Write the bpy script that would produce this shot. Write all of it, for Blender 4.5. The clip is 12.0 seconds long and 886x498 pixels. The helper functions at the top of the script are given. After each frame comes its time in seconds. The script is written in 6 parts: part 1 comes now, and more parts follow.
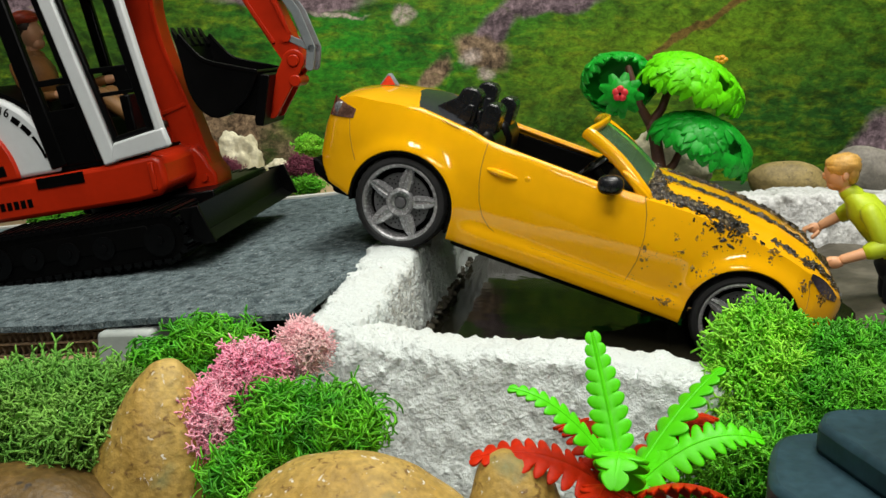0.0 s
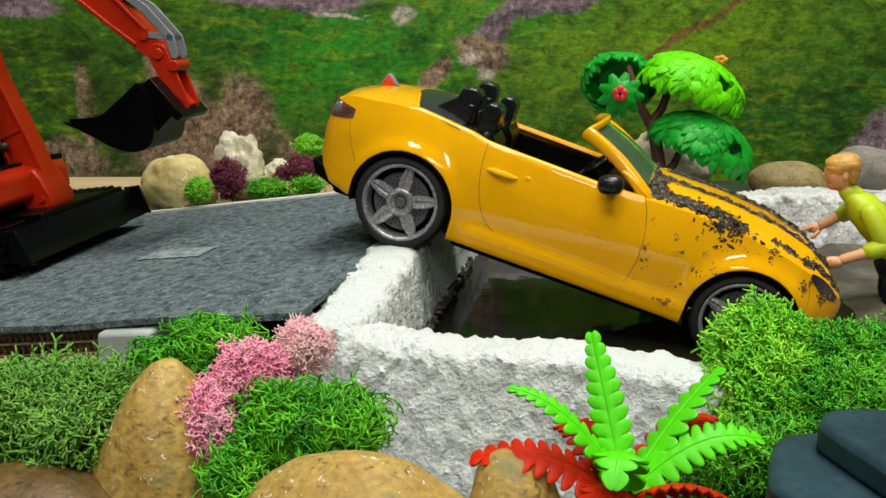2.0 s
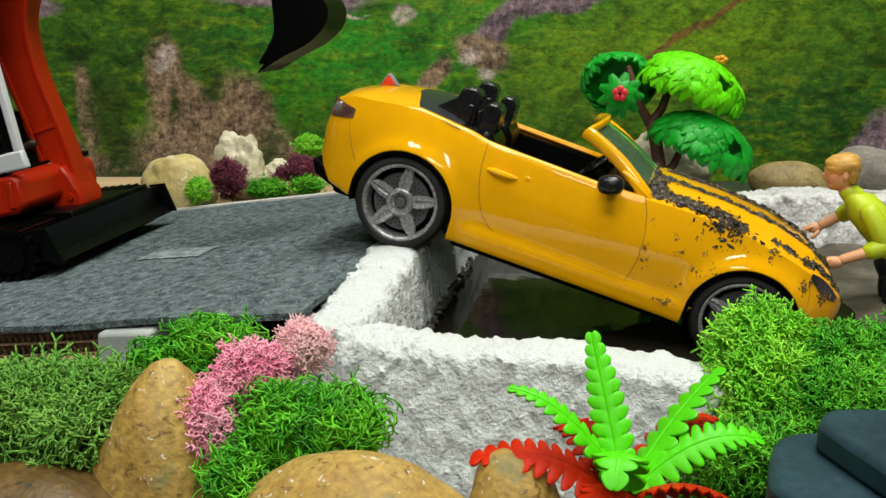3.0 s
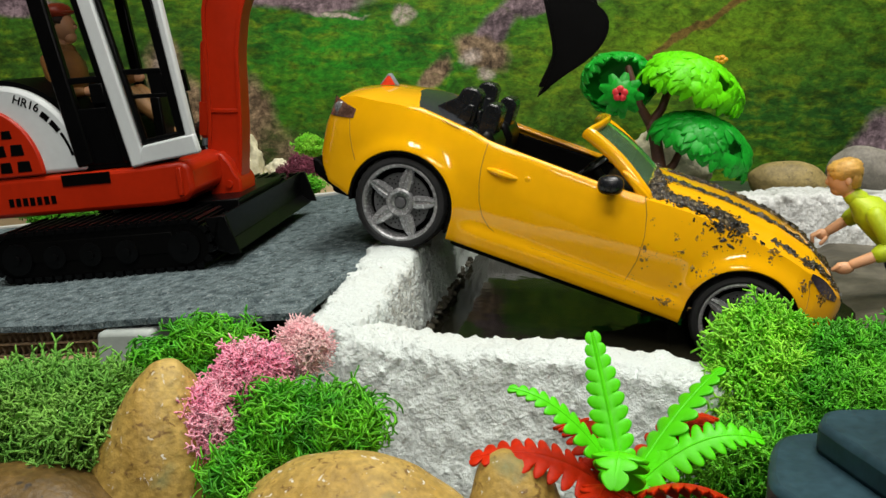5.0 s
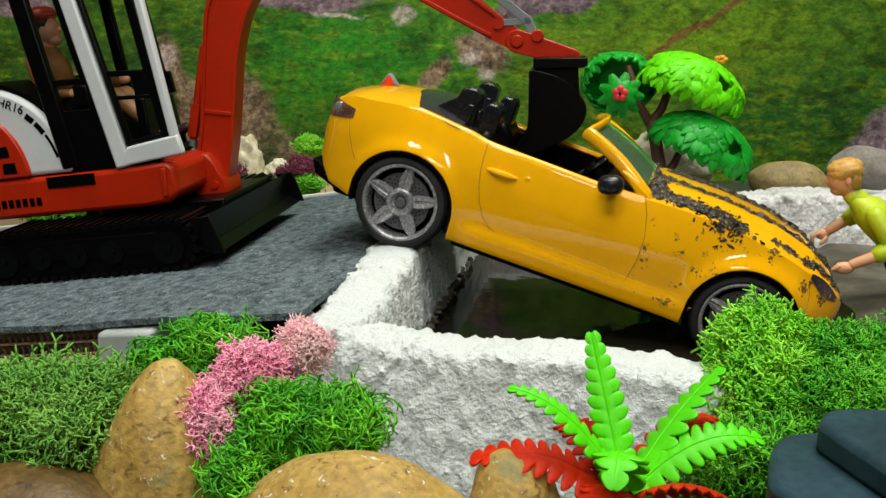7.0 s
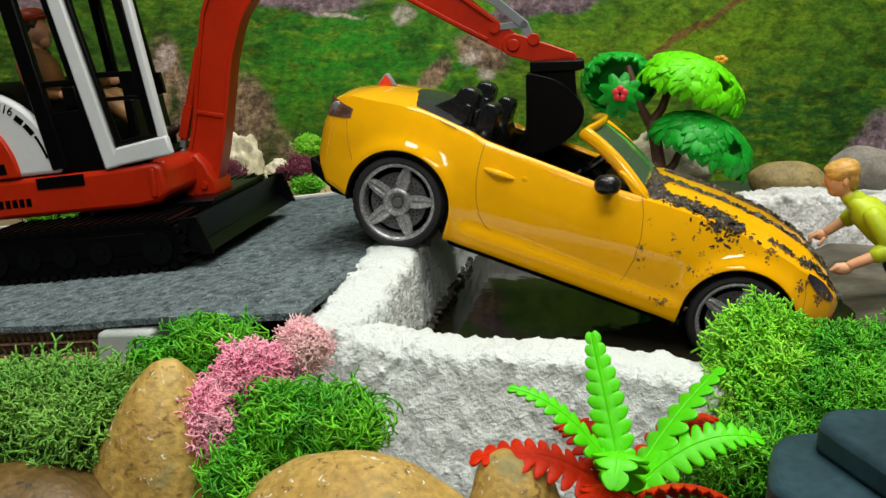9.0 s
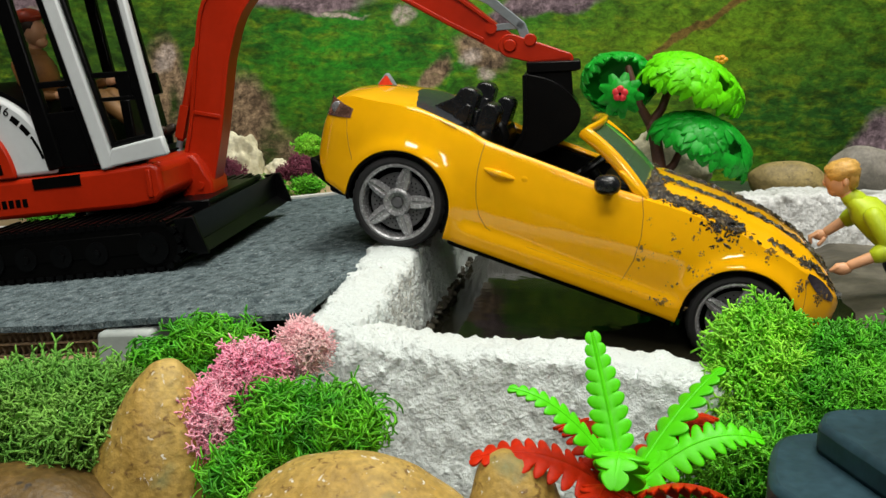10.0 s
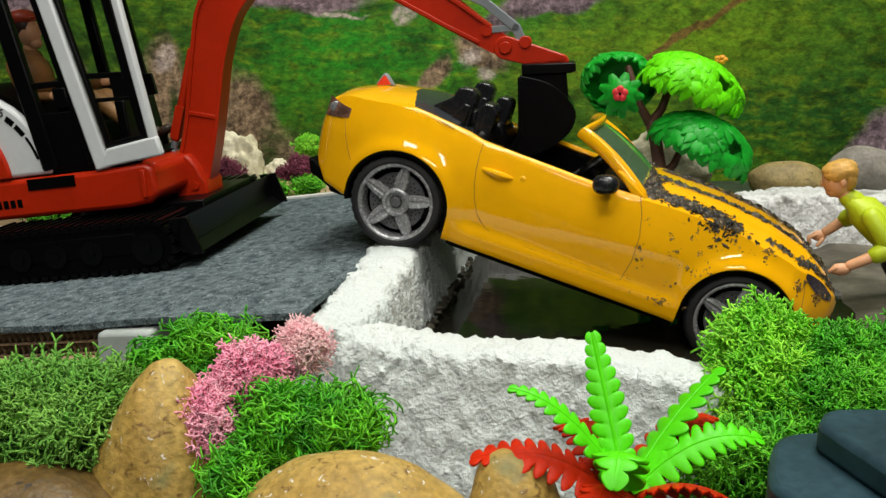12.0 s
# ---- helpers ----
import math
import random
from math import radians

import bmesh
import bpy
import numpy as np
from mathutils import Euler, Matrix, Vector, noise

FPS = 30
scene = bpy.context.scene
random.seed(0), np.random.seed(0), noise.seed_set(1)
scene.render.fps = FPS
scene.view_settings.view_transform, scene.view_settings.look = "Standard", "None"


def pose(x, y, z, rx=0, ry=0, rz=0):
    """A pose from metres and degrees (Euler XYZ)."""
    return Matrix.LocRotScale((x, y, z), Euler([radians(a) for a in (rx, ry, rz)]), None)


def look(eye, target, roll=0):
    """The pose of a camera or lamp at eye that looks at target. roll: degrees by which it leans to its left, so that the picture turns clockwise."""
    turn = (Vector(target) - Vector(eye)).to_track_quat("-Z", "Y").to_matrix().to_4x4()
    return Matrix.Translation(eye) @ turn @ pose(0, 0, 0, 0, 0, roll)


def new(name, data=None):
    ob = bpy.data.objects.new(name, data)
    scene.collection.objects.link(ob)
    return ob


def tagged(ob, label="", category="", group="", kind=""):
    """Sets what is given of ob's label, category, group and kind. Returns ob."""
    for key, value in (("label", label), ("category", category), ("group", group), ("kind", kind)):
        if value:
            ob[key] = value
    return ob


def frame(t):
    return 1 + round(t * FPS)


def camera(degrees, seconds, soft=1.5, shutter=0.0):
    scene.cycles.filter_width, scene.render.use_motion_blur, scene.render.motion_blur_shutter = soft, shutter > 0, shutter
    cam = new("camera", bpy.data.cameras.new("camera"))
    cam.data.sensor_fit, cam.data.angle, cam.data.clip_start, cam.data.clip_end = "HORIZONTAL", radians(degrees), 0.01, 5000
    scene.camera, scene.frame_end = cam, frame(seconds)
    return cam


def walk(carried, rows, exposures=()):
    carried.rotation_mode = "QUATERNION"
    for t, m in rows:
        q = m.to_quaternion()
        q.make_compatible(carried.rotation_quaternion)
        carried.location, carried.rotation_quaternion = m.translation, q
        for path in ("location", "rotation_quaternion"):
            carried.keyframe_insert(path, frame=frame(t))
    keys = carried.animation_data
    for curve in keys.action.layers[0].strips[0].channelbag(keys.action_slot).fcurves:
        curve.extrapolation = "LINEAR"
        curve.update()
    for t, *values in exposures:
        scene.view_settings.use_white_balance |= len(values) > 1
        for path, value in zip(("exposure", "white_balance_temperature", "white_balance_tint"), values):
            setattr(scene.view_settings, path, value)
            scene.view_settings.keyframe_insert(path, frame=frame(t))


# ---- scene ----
cam = camera(50, 12.0)
EYE = (0.0, 0.0, 0.2)
VIEW = look(EYE, (EYE[0] - math.sin(radians(13)) * math.cos(radians(13)), math.cos(radians(13)) ** 2, 0.2 - math.sin(radians(13))))
walk(cam, [(0, VIEW), (12.0, VIEW)])

# ---- light: a plain room with lamp panels over the table ----
world = bpy.data.worlds.new("room_air")
world.use_nodes = True
world.node_tree.nodes["Background"].inputs[0].default_value = (0.95, 0.97, 1.0, 1)
world.node_tree.nodes["Background"].inputs[1].default_value = 0.02
scene.world = world
scene.view_settings.exposure = 0.0


def lamp(name, eye, target, sx, sy, watts, colour):
    data = bpy.data.lights.new(name, "AREA")
    data.shape, data.size, data.size_y, data.energy, data.color = "RECTANGLE", sx, sy, watts, colour
    ob = new(name, data)
    ob.matrix_world = look(eye, target)
    return ob


lamp("lamp_panel_key", (-0.10, -0.66, 1.50), (-0.05, 0.5, 0.1), 0.46, 0.24, 7.5, (1.0, 0.96, 0.88))
lamp("lamp_panel_side", (-0.62, -0.20, 1.50), (0.0, 0.5, 0.08), 0.26, 0.20, 3, (1.0, 0.97, 0.90))
lamp("lamp_panel_front", (0.20, -0.72, 0.68), (0.0, 0.5, 0.1), 0.30, 0.13, 2.6, (1.0, 0.97, 0.90))
lamp("lamp_panel_broad", (0.35, -0.25, 1.66), (0.02, 0.5, 0.1), 1.30, 0.70, 12, (1.0, 0.98, 0.90))
lamp("lamp_panel_back", (0.20, 0.50, 1.60), (0.08, 0.58, 0.1), 0.80, 0.40, 22, (1.0, 0.99, 0.90))


# ---- materials ----
def material(name, colour, rough=0.5, metal=0.0, var=0.15, scale=60.0, bump=0.0, bump_scale=400.0, second=None, spec=0.5, coat=0.0, detail=6.0, stretch=(1, 1, 1), trans=0.0, mask=(0.4, 0.6), island=0.0, sub=0.0, fleck=None):
    m = bpy.data.materials.new(name)
    m.use_nodes = True
    nt = m.node_tree
    n, l = nt.nodes, nt.links
    b = n["Principled BSDF"]
    b.inputs["Roughness"].default_value = rough
    b.inputs["Metallic"].default_value = metal
    b.inputs["Specular IOR Level"].default_value = spec
    b.inputs["Coat Weight"].default_value = coat
    b.inputs["Coat Roughness"].default_value = 0.05
    b.inputs["Transmission Weight"].default_value = trans
    if sub:
        b.inputs["Subsurface Weight"].default_value = sub
        b.inputs["Subsurface Radius"].default_value = (0.004, 0.004, 0.002)
        b.inputs["Subsurface Scale"].default_value = 1.0
    co = n.new("ShaderNodeTexCoord")
    mp = n.new("ShaderNodeMapping")
    mp.inputs["Scale"].default_value = stretch
    l.new(co.outputs["Object"], mp.inputs[0])
    big = n.new("ShaderNodeTexNoise")
    big.inputs["Scale"].default_value, big.inputs["Detail"].default_value = scale, detail
    l.new(mp.outputs[0], big.inputs[0])
    fine = n.new("ShaderNodeTexNoise")
    fine.inputs["Scale"].default_value, fine.inputs["Detail"].default_value = scale * 9, 4
    l.new(mp.outputs[0], fine.inputs[0])
    ramp = n.new("ShaderNodeMapRange")
    ramp.inputs[1].default_value, ramp.inputs[2].default_value = mask
    l.new(big.outputs[0], ramp.inputs[0])
    mix = n.new("ShaderNodeMix")
    mix.data_type = "RGBA"
    dark = [c * (1 - var) for c in colour]
    other = second if second else [min(1, c * (1 + var)) for c in colour]
    mix.inputs[6].default_value = (*(colour if second else dark), 1)
    mix.inputs[7].default_value = (*other, 1)
    l.new(ramp.outputs[0], mix.inputs[0])
    grain = n.new("ShaderNodeMapRange")
    grain.inputs[1].default_value, grain.inputs[2].default_value = 0.3, 0.7
    grain.inputs[3].default_value, grain.inputs[4].default_value = 1 - var, 1 + var * 0.6
    l.new(fine.outputs[0], grain.inputs[0])
    vec = n.new("ShaderNodeVectorMath")
    vec.operation = "SCALE"
    l.new(mix.outputs[2], vec.inputs[0])
    l.new(grain.outputs[0], vec.inputs["Scale"])
    last = vec.outputs[0]
    if fleck:
        for fcol, fscale, lo, hi in fleck:
            fn = n.new("ShaderNodeTexNoise")
            fn.inputs["Scale"].default_value, fn.inputs["Detail"].default_value, fn.inputs["Distortion"].default_value = fscale, 7, 0.6
            l.new(mp.outputs[0], fn.inputs[0])
            fr = n.new("ShaderNodeMapRange")
            fr.inputs[1].default_value, fr.inputs[2].default_value = lo, hi
            l.new(fn.outputs[0], fr.inputs[0])
            fm = n.new("ShaderNodeMix")
            fm.data_type = "RGBA"
            fm.inputs[7].default_value = (*fcol, 1)
            l.new(fr.outputs[0], fm.inputs[0])
            l.new(last, fm.inputs[6])
            last = fm.outputs[2]
    if island:
        geo = n.new("ShaderNodeNewGeometry")
        ir = n.new("ShaderNodeMapRange")
        ir.inputs[3].default_value, ir.inputs[4].default_value = 1 - island, 1 + island
        l.new(geo.outputs["Random Per Island"], ir.inputs[0])
        iv = n.new("ShaderNodeVectorMath")
        iv.operation = "SCALE"
        l.new(last, iv.inputs[0])
        l.new(ir.outputs[0], iv.inputs["Scale"])
        last = iv.outputs[0]
    l.new(last, b.inputs["Base Color"])
    rr = n.new("ShaderNodeMapRange")
    rr.inputs[3].default_value, rr.inputs[4].default_value = max(0.02, rough * 0.85), min(1, rough * 1.2)
    l.new(fine.outputs[0], rr.inputs[0])
    l.new(rr.outputs[0], b.inputs["Roughness"])
    if bump:
        bn = n.new("ShaderNodeTexNoise")
        bn.inputs["Scale"].default_value, bn.inputs["Detail"].default_value = bump_scale, 5
        l.new(mp.outputs[0], bn.inputs[0])
        bu = n.new("ShaderNodeBump")
        bu.inputs["Strength"].default_value, bu.inputs["Distance"].default_value = 1.0, bump
        l.new(bn.outputs[0], bu.inputs["Height"])
        l.new(bu.outputs[0], b.inputs["Normal"])
    return m


YELLOW = material("yellow_paint", (0.93, 0.45, 0.003), 0.05, var=0.03, scale=15, spec=0.45)
YELLOW_SEAM = material("yellow_seam", (0.42, 0.19, 0.004), 0.5, var=0.1)
RED = material("orange_red_plastic", (0.44, 0.020, 0.003), 0.30, var=0.06, scale=30, spec=0.32)
WHITE = material("white_plastic", (0.62, 0.65, 0.66), 0.35, var=0.03, scale=30)
BLACK = material("black_plastic", (0.0016, 0.0016, 0.0018), 0.34, spec=0.14, var=0.2, scale=60, bump=0.00006, bump_scale=900)
BLACK_MATT = material("matt_black_plastic", (0.0012, 0.0012, 0.0012), 0.55, spec=0.06, var=0.2, scale=50)
BLACK_CABIN = material("dark_interior", (0.0012, 0.0012, 0.0012), 0.5, spec=0.08, var=0.2)
SEAT_BLACK = material("satin_black_plastic", (0.010, 0.011, 0.013), 0.26, var=0.2, scale=60)
COVER = material("dark_grey_gloss_plastic", (0.026, 0.029, 0.035), 0.22, var=0.15, scale=60)
RUBBER = material("tyre_rubber", (0.010, 0.010, 0.011), 0.75, var=0.35, scale=80, bump=0.0002, bump_scale=700)
SILVER = material("silver_grey_rim", (0.34, 0.34, 0.35), 0.26, metal=0.4, var=0.14, scale=80)
GREY = material("grey_plastic", (0.20, 0.23, 0.25), 0.4, var=0.1)
DISC = material("dark_grey_disc", (0.085, 0.085, 0.09), 0.45, var=0.1)
GLASS = material("green_glass", (0.55, 0.85, 0.6), 0.06, trans=0.95, var=0.03)
LAMP_RED = material("smoked_red_lens", (0.17, 0.085, 0.06), 0.06, var=0.5, scale=120, coat=0.5)
LENS = material("dark_headlamp_lens", (0.05, 0.04, 0.05), 0.12, var=0.4, coat=0.6)
REDFIN = material("red_brake_light", (0.7, 0.06, 0.03), 0.2, var=0.1)
MUD = material("wet_mud", (0.012, 0.009, 0.005), 0.20, var=0.5, scale=260, second=(0.10, 0.070, 0.032), bump=0.0012, bump_scale=700, mask=(0.44, 0.68), fleck=[((0.24, 0.19, 0.11), 460, 0.60, 0.68)])
FLECK = material("dried_mud", (0.13, 0.075, 0.015), 0.5, var=0.5, scale=300, second=(0.34, 0.19, 0.03), island=0.6)
FELT = material("grey_felt", (0.064, 0.090, 0.100), 0.95, var=0.5, scale=190, second=(0.225, 0.285, 0.30), bump=0.0026, bump_scale=700, spec=0.05, stretch=(1.15, 0.8, 1), mask=(0.32, 0.68), fleck=[((0.36, 0.41, 0.42), 520, 0.58, 0.70), ((0.03, 0.04, 0.045), 330, 0.60, 0.70)])
MARK = material("faded_white_felt", (0.20, 0.255, 0.265), 0.95, var=0.4, scale=190, second=(0.36, 0.42, 0.43), bump=0.002, bump_scale=700, spec=0.05)
PLASTER = material("white_plaster", (0.68, 0.735, 0.72), 0.85, var=0.08, scale=120, bump=0.0017, bump_scale=560, fleck=[((0.36, 0.35, 0.31), 300, 0.68, 0.75)], second=(0.63, 0.68, 0.66), mask=(0.50, 0.8))
PLASTER_WET = material("stained_plaster", (0.66, 0.67, 0.66), 0.6, var=0.25, scale=45, second=(0.16, 0.15, 0.12), bump=0.0014, bump_scale=420, mask=(0.50, 0.72))
STRIP = material("white_paper", (0.62, 0.62, 0.58), 0.8, var=0.08, scale=60)
CARD = material("brown_corrugated_card", (0.17, 0.11, 0.055), 0.9, var=0.3, scale=60)
TAN = material("tan_board", (0.50, 0.36, 0.20), 0.75, var=0.15, scale=14, stretch=(0.2, 2, 1))
PALE = material("pale_plastic_block", (0.40, 0.44, 0.42), 0.5, var=0.08)
STONE_Y = material("ochre_pebble", (0.40, 0.25, 0.05), 0.6, var=0.32, scale=40, second=(0.52, 0.36, 0.10), bump=0.0007, bump_scale=330, mask=(0.35, 0.7), fleck=[((0.17, 0.09, 0.02), 300, 0.58, 0.68), ((0.24, 0.23, 0.09), 60, 0.60, 0.74), ((0.66, 0.62, 0.52), 330, 0.65, 0.69)])
STONE_B = material("brown_pebble", (0.085, 0.048, 0.008), 0.5, var=0.35, scale=40, second=(0.15, 0.085, 0.018), bump=0.0006, bump_scale=300, fleck=[((0.03, 0.02, 0.01), 200, 0.62, 0.7)])
STONE_P = material("pale_yellow_stone", (0.55, 0.43, 0.16), 0.5, var=0.15, scale=30, second=(0.68, 0.57, 0.25), bump=0.0006, bump_scale=240, fleck=[((0.74, 0.68, 0.45), 150, 0.60, 0.66)])
STONE_W = material("pale_chalk_stone", (0.56, 0.51, 0.34), 0.8, var=0.2, scale=45, second=(0.68, 0.64, 0.47), bump=0.0012, bump_scale=220)
STONE_K = material("khaki_stone", (0.30, 0.225, 0.085), 0.6, var=0.25, scale=45, bump=0.0005, bump_scale=250, fleck=[((0.12, 0.09, 0.04), 180, 0.60, 0.70)])
STONE_G = material("grey_stone", (0.22, 0.20, 0.17), 0.65, var=0.25, scale=45, bump=0.0006, bump_scale=250)
MOSS_A = material("pale_green_moss", (0.115, 0.33, 0.035), 0.7, var=0.18, scale=70, island=0.3, second=(0.20, 0.44, 0.06))
MOSS_B = material("bright_green_moss", (0.055, 0.35, 0.004), 0.65, var=0.25, scale=70, island=0.4, second=(0.12, 0.48, 0.010))
MOSS_C = material("grass_green_moss", (0.045, 0.33, 0.004), 0.6, var=0.25, scale=70, island=0.4, second=(0.13, 0.52, 0.010))
MOSS_R = material("lime_green_moss", (0.15, 0.56, 0.010), 0.62, var=0.2, scale=70, island=0.3, second=(0.27, 0.68, 0.03))
MOSS_P = material("pink_moss", (0.90, 0.31, 0.46), 0.75, var=0.12, scale=70, island=0.25, second=(0.96, 0.50, 0.60))
MOSS_PP = material("pale_pink_moss", (0.96, 0.54, 0.58), 0.75, var=0.08, scale=70, island=0.12, second=(0.96, 0.66, 0.66))
MOSS_V = material("wine_red_moss", (0.14, 0.02, 0.045), 0.75, var=0.3, scale=80, island=0.4, second=(0.24, 0.05, 0.09))
# heart colour with the shade deep inside the clumps painted in
MOSS_SHADE = material("moss_heart_painted_shade", (0.014, 0.062, 0.003), 0.9, var=0.3)
FERN_G = material("bright_green_plastic_frond", (0.085, 0.62, 0.004), 0.42, var=0.08, scale=40, spec=0.25)
FERN_R = material("red_plastic_frond", (0.52, 0.020, 0.001), 0.48, var=0.15, scale=60, spec=0.18)
LEAF_L = material("lime_plastic_leaf", (0.14, 0.74, 0.005), 0.42, var=0.10, scale=60, bump=0.0003, bump_scale=300, spec=0.2, island=0.08)
LEAF_D = material("green_plastic_leaf", (0.010, 0.33, 0.022), 0.40, var=0.12, scale=60, bump=0.0003, bump_scale=300, spec=0.25, island=0.15)
BARK = material("brown_plastic_bark", (0.085, 0.035, 0.02), 0.5, var=0.2, bump=0.0004, bump_scale=300)
PETAL = material("red_petal", (0.75, 0.04, 0.05), 0.35, var=0.1)
ORANGE = material("orange_petal", (0.85, 0.35, 0.02), 0.4, var=0.1)
SLATE = material("slate_blue_plastic", (0.019, 0.047, 0.062), 0.5, spec=0.25, var=0.2, scale=40, bump=0.00015, bump_scale=250)
SKIN = material("figure_skin", (0.70, 0.37, 0.20), 0.45, var=0.04, scale=60)
HAIR = material("blond_hair", (0.60, 0.34, 0.075), 0.5, var=0.15, scale=120, bump=0.0005, bump_scale=350)
SHIRT = material("lime_shirt", (0.48, 0.62, 0.015), 0.5, var=0.06, scale=60, bump=0.0003, bump_scale=180)
NAVY = material("navy_trousers", (0.008, 0.010, 0.02), 0.55, var=0.2)
BROWN = material("brown_jacket", (0.26, 0.115, 0.030), 0.5, var=0.12, scale=80)
BROWN_T = material("tan_trousers", (0.32, 0.16, 0.050), 0.5, var=0.12, scale=80)
HELMET = material("red_cap", (0.40, 0.05, 0.02), 0.4, var=0.1)
DARK_HAIR = material("dark_hair", (0.03, 0.015, 0.008), 0.5, var=0.2)
GROUND = material("dark_earth_board", (0.045, 0.04, 0.03), 0.9, var=0.3, scale=20, bump=0.001, bump_scale=200)
MOSSY = material("dark_mossy_earth", (0.018, 0.035, 0.010), 0.9, var=0.4, scale=60, bump=0.002, bump_scale=250)
SILT = material("grey_brown_silt", (0.060, 0.052, 0.034), 0.6, var=0.35, scale=22, second=(0.13, 0.115, 0.085), bump=0.0008, bump_scale=180)
WALLPAINT = material("room_paint", (0.06, 0.06, 0.058), 0.85, var=0.04, scale=2)


def water_material():
    m = bpy.data.materials.new("murky_water")
    m.use_nodes = True
    n, l = m.node_tree.nodes, m.node_tree.links
    b = n["Principled BSDF"]
    b.inputs["Base Color"].default_value = (0.014, 0.013, 0.008, 1)
    b.inputs["Roughness"].default_value = 0.04
    b.inputs["IOR"].default_value = 1.16
    b.inputs["Alpha"].default_value = 0.94
    nz = n.new("ShaderNodeTexNoise")
    nz.inputs["Scale"].default_value = 40
    bu = n.new("ShaderNodeBump")
    bu.inputs["Distance"].default_value = 0.00008
    l.new(nz.outputs[0], bu.inputs["Height"])
    l.new(bu.outputs[0], b.inputs["Normal"])
    return m


WATER = water_material()


def poster_material():
    """A printed meadow: grass in three greens with earth gullies, a path, heather and stones."""
    m = bpy.data.materials.new("printed_meadow")
    m.use_nodes = True
    n, l = m.node_tree.nodes, m.node_tree.links
    b = n["Principled BSDF"]
    b.inputs["Roughness"].default_value = 0.45
    b.inputs["Specular IOR Level"].default_value = 0.25
    co = n.new("ShaderNodeTexCoord")

    def noise_of(scale, detail=8.0, stretch=(1, 1, 1), dist=0.0, rough=0.6):
        mp = n.new("ShaderNodeMapping")
        mp.inputs["Scale"].default_value = stretch
        l.new(co.outputs["Object"], mp.inputs[0])
        t = n.new("ShaderNodeTexNoise")
        t.inputs["Scale"].default_value, t.inputs["Detail"].default_value = scale, detail
        t.inputs["Distortion"].default_value, t.inputs["Roughness"].default_value = dist, rough
        l.new(mp.outputs[0], t.inputs[0])
        return t

    def ranged(sock, a, c, lo=0.0, hi=1.0):
        r = n.new("ShaderNodeMapRange")
        r.inputs[1].default_value, r.inputs[2].default_value = a, c
        r.inputs[3].default_value, r.inputs[4].default_value = lo, hi
        l.new(sock, r.inputs[0])
        return r.outputs[0]

    def mixed(fac, a, c):
        x = n.new("ShaderNodeMix")
        x.data_type = "RGBA"
        l.new(fac, x.inputs[0])
        for sock, v in ((x.inputs[6], a), (x.inputs[7], c)):
            if isinstance(v, tuple):
                sock.default_value = (*v, 1)
            else:
                l.new(v, sock)
        return x.outputs[2]

    def times(a, c):
        x = n.new("ShaderNodeMath")
        x.operation = "MULTIPLY"
        l.new(a, x.inputs[0])
        l.new(c, x.inputs[1])
        return x.outputs[0]

    warp = noise_of(16, 7)
    off = n.new("ShaderNodeVectorMath")
    off.operation = "MULTIPLY_ADD"
    l.new(warp.outputs["Color"], off.inputs[0])
    off.inputs[1].default_value = (0.036, 0.0, 0.036)
    l.new(co.outputs["Object"], off.inputs[2])

    def blot(x, z, rx, rz, turn=0.0, soft=0.5):
        """A soft patch at x, z of the sheet."""
        mp = n.new("ShaderNodeMapping")
        mp.vector_type = "TEXTURE"
        mp.inputs["Location"].default_value = (x + 0.018, 0, z + 0.018)
        mp.inputs["Rotation"].default_value = (0, radians(turn), 0)
        mp.inputs["Scale"].default_value = (rx, 1, rz)
        l.new(off.outputs[0], mp.inputs[0])
        ln = n.new("ShaderNodeVectorMath")
        ln.operation = "LENGTH"
        l.new(mp.outputs[0], ln.inputs[0])
        return ranged(ln.outputs["Value"], 1.0 + soft, 1.0 - soft)

    tuft = noise_of(66, 9, (0.6, 1, 1.5), 0.5, 0.7)
    broad = noise_of(9, 5, (0.6, 1, 1.6), 0.6)
    blade = noise_of(170, 7, (0.7, 1, 1.15), 0.4, 0.8)
    col = mixed(ranged(broad.outputs[0], 0.38, 0.62), (0.016, 0.115, 0.010), (0.070, 0.200, 0.008))
    col = mixed(ranged(tuft.outputs[0], 0.46, 0.66), col, (0.20, 0.29, 0.012))
    # brighter smooth meadow, and the yellower slope
    for x, z, rx, rz, turn, colour, k in (
            (-0.085, 0.178, 0.10, 0.042, 4, (0.022, 0.25, 0.012), 0.9), (-0.14, 0.120, 0.06, 0.04, 10, (0.014, 0.15, 0.010), 0.75),
            (0.25, 0.185, 0.16, 0.05, -18, (0.16, 0.28, 0.010), 0.7), (-0.35, 0.195, 0.06, 0.03, 0, (0.10, 0.27, 0.012), 0.7),
            (0.06, 0.215, 0.05, 0.016, 0, (0.07, 0.30, 0.015), 0.8),
            (-0.39, 0.160, 0.12, 0.07, 0, (0.022, 0.058, 0.009), 0.85), (-0.28, 0.185, 0.09, 0.035, 0, (0.016, 0.060, 0.009), 0.8), (0.40, 0.11, 0.10, 0.06, 0, (0.018, 0.06, 0.012), 0.7), (0.15, 0.12, 0.09, 0.03, -10, (0.03, 0.09, 0.012), 0.6),
            (-0.10, 0.09, 0.10, 0.025, -10, (0.015, 0.06, 0.01), 0.7), (0.40, 0.20, 0.06, 0.05, 10, (0.03, 0.10, 0.012), 0.6)):
        col = mixed(times(blot(x, z, rx, rz, turn, 0.7), ranged(tuft.outputs[0], 0.70, 0.40, 0.2, k)), col, colour)
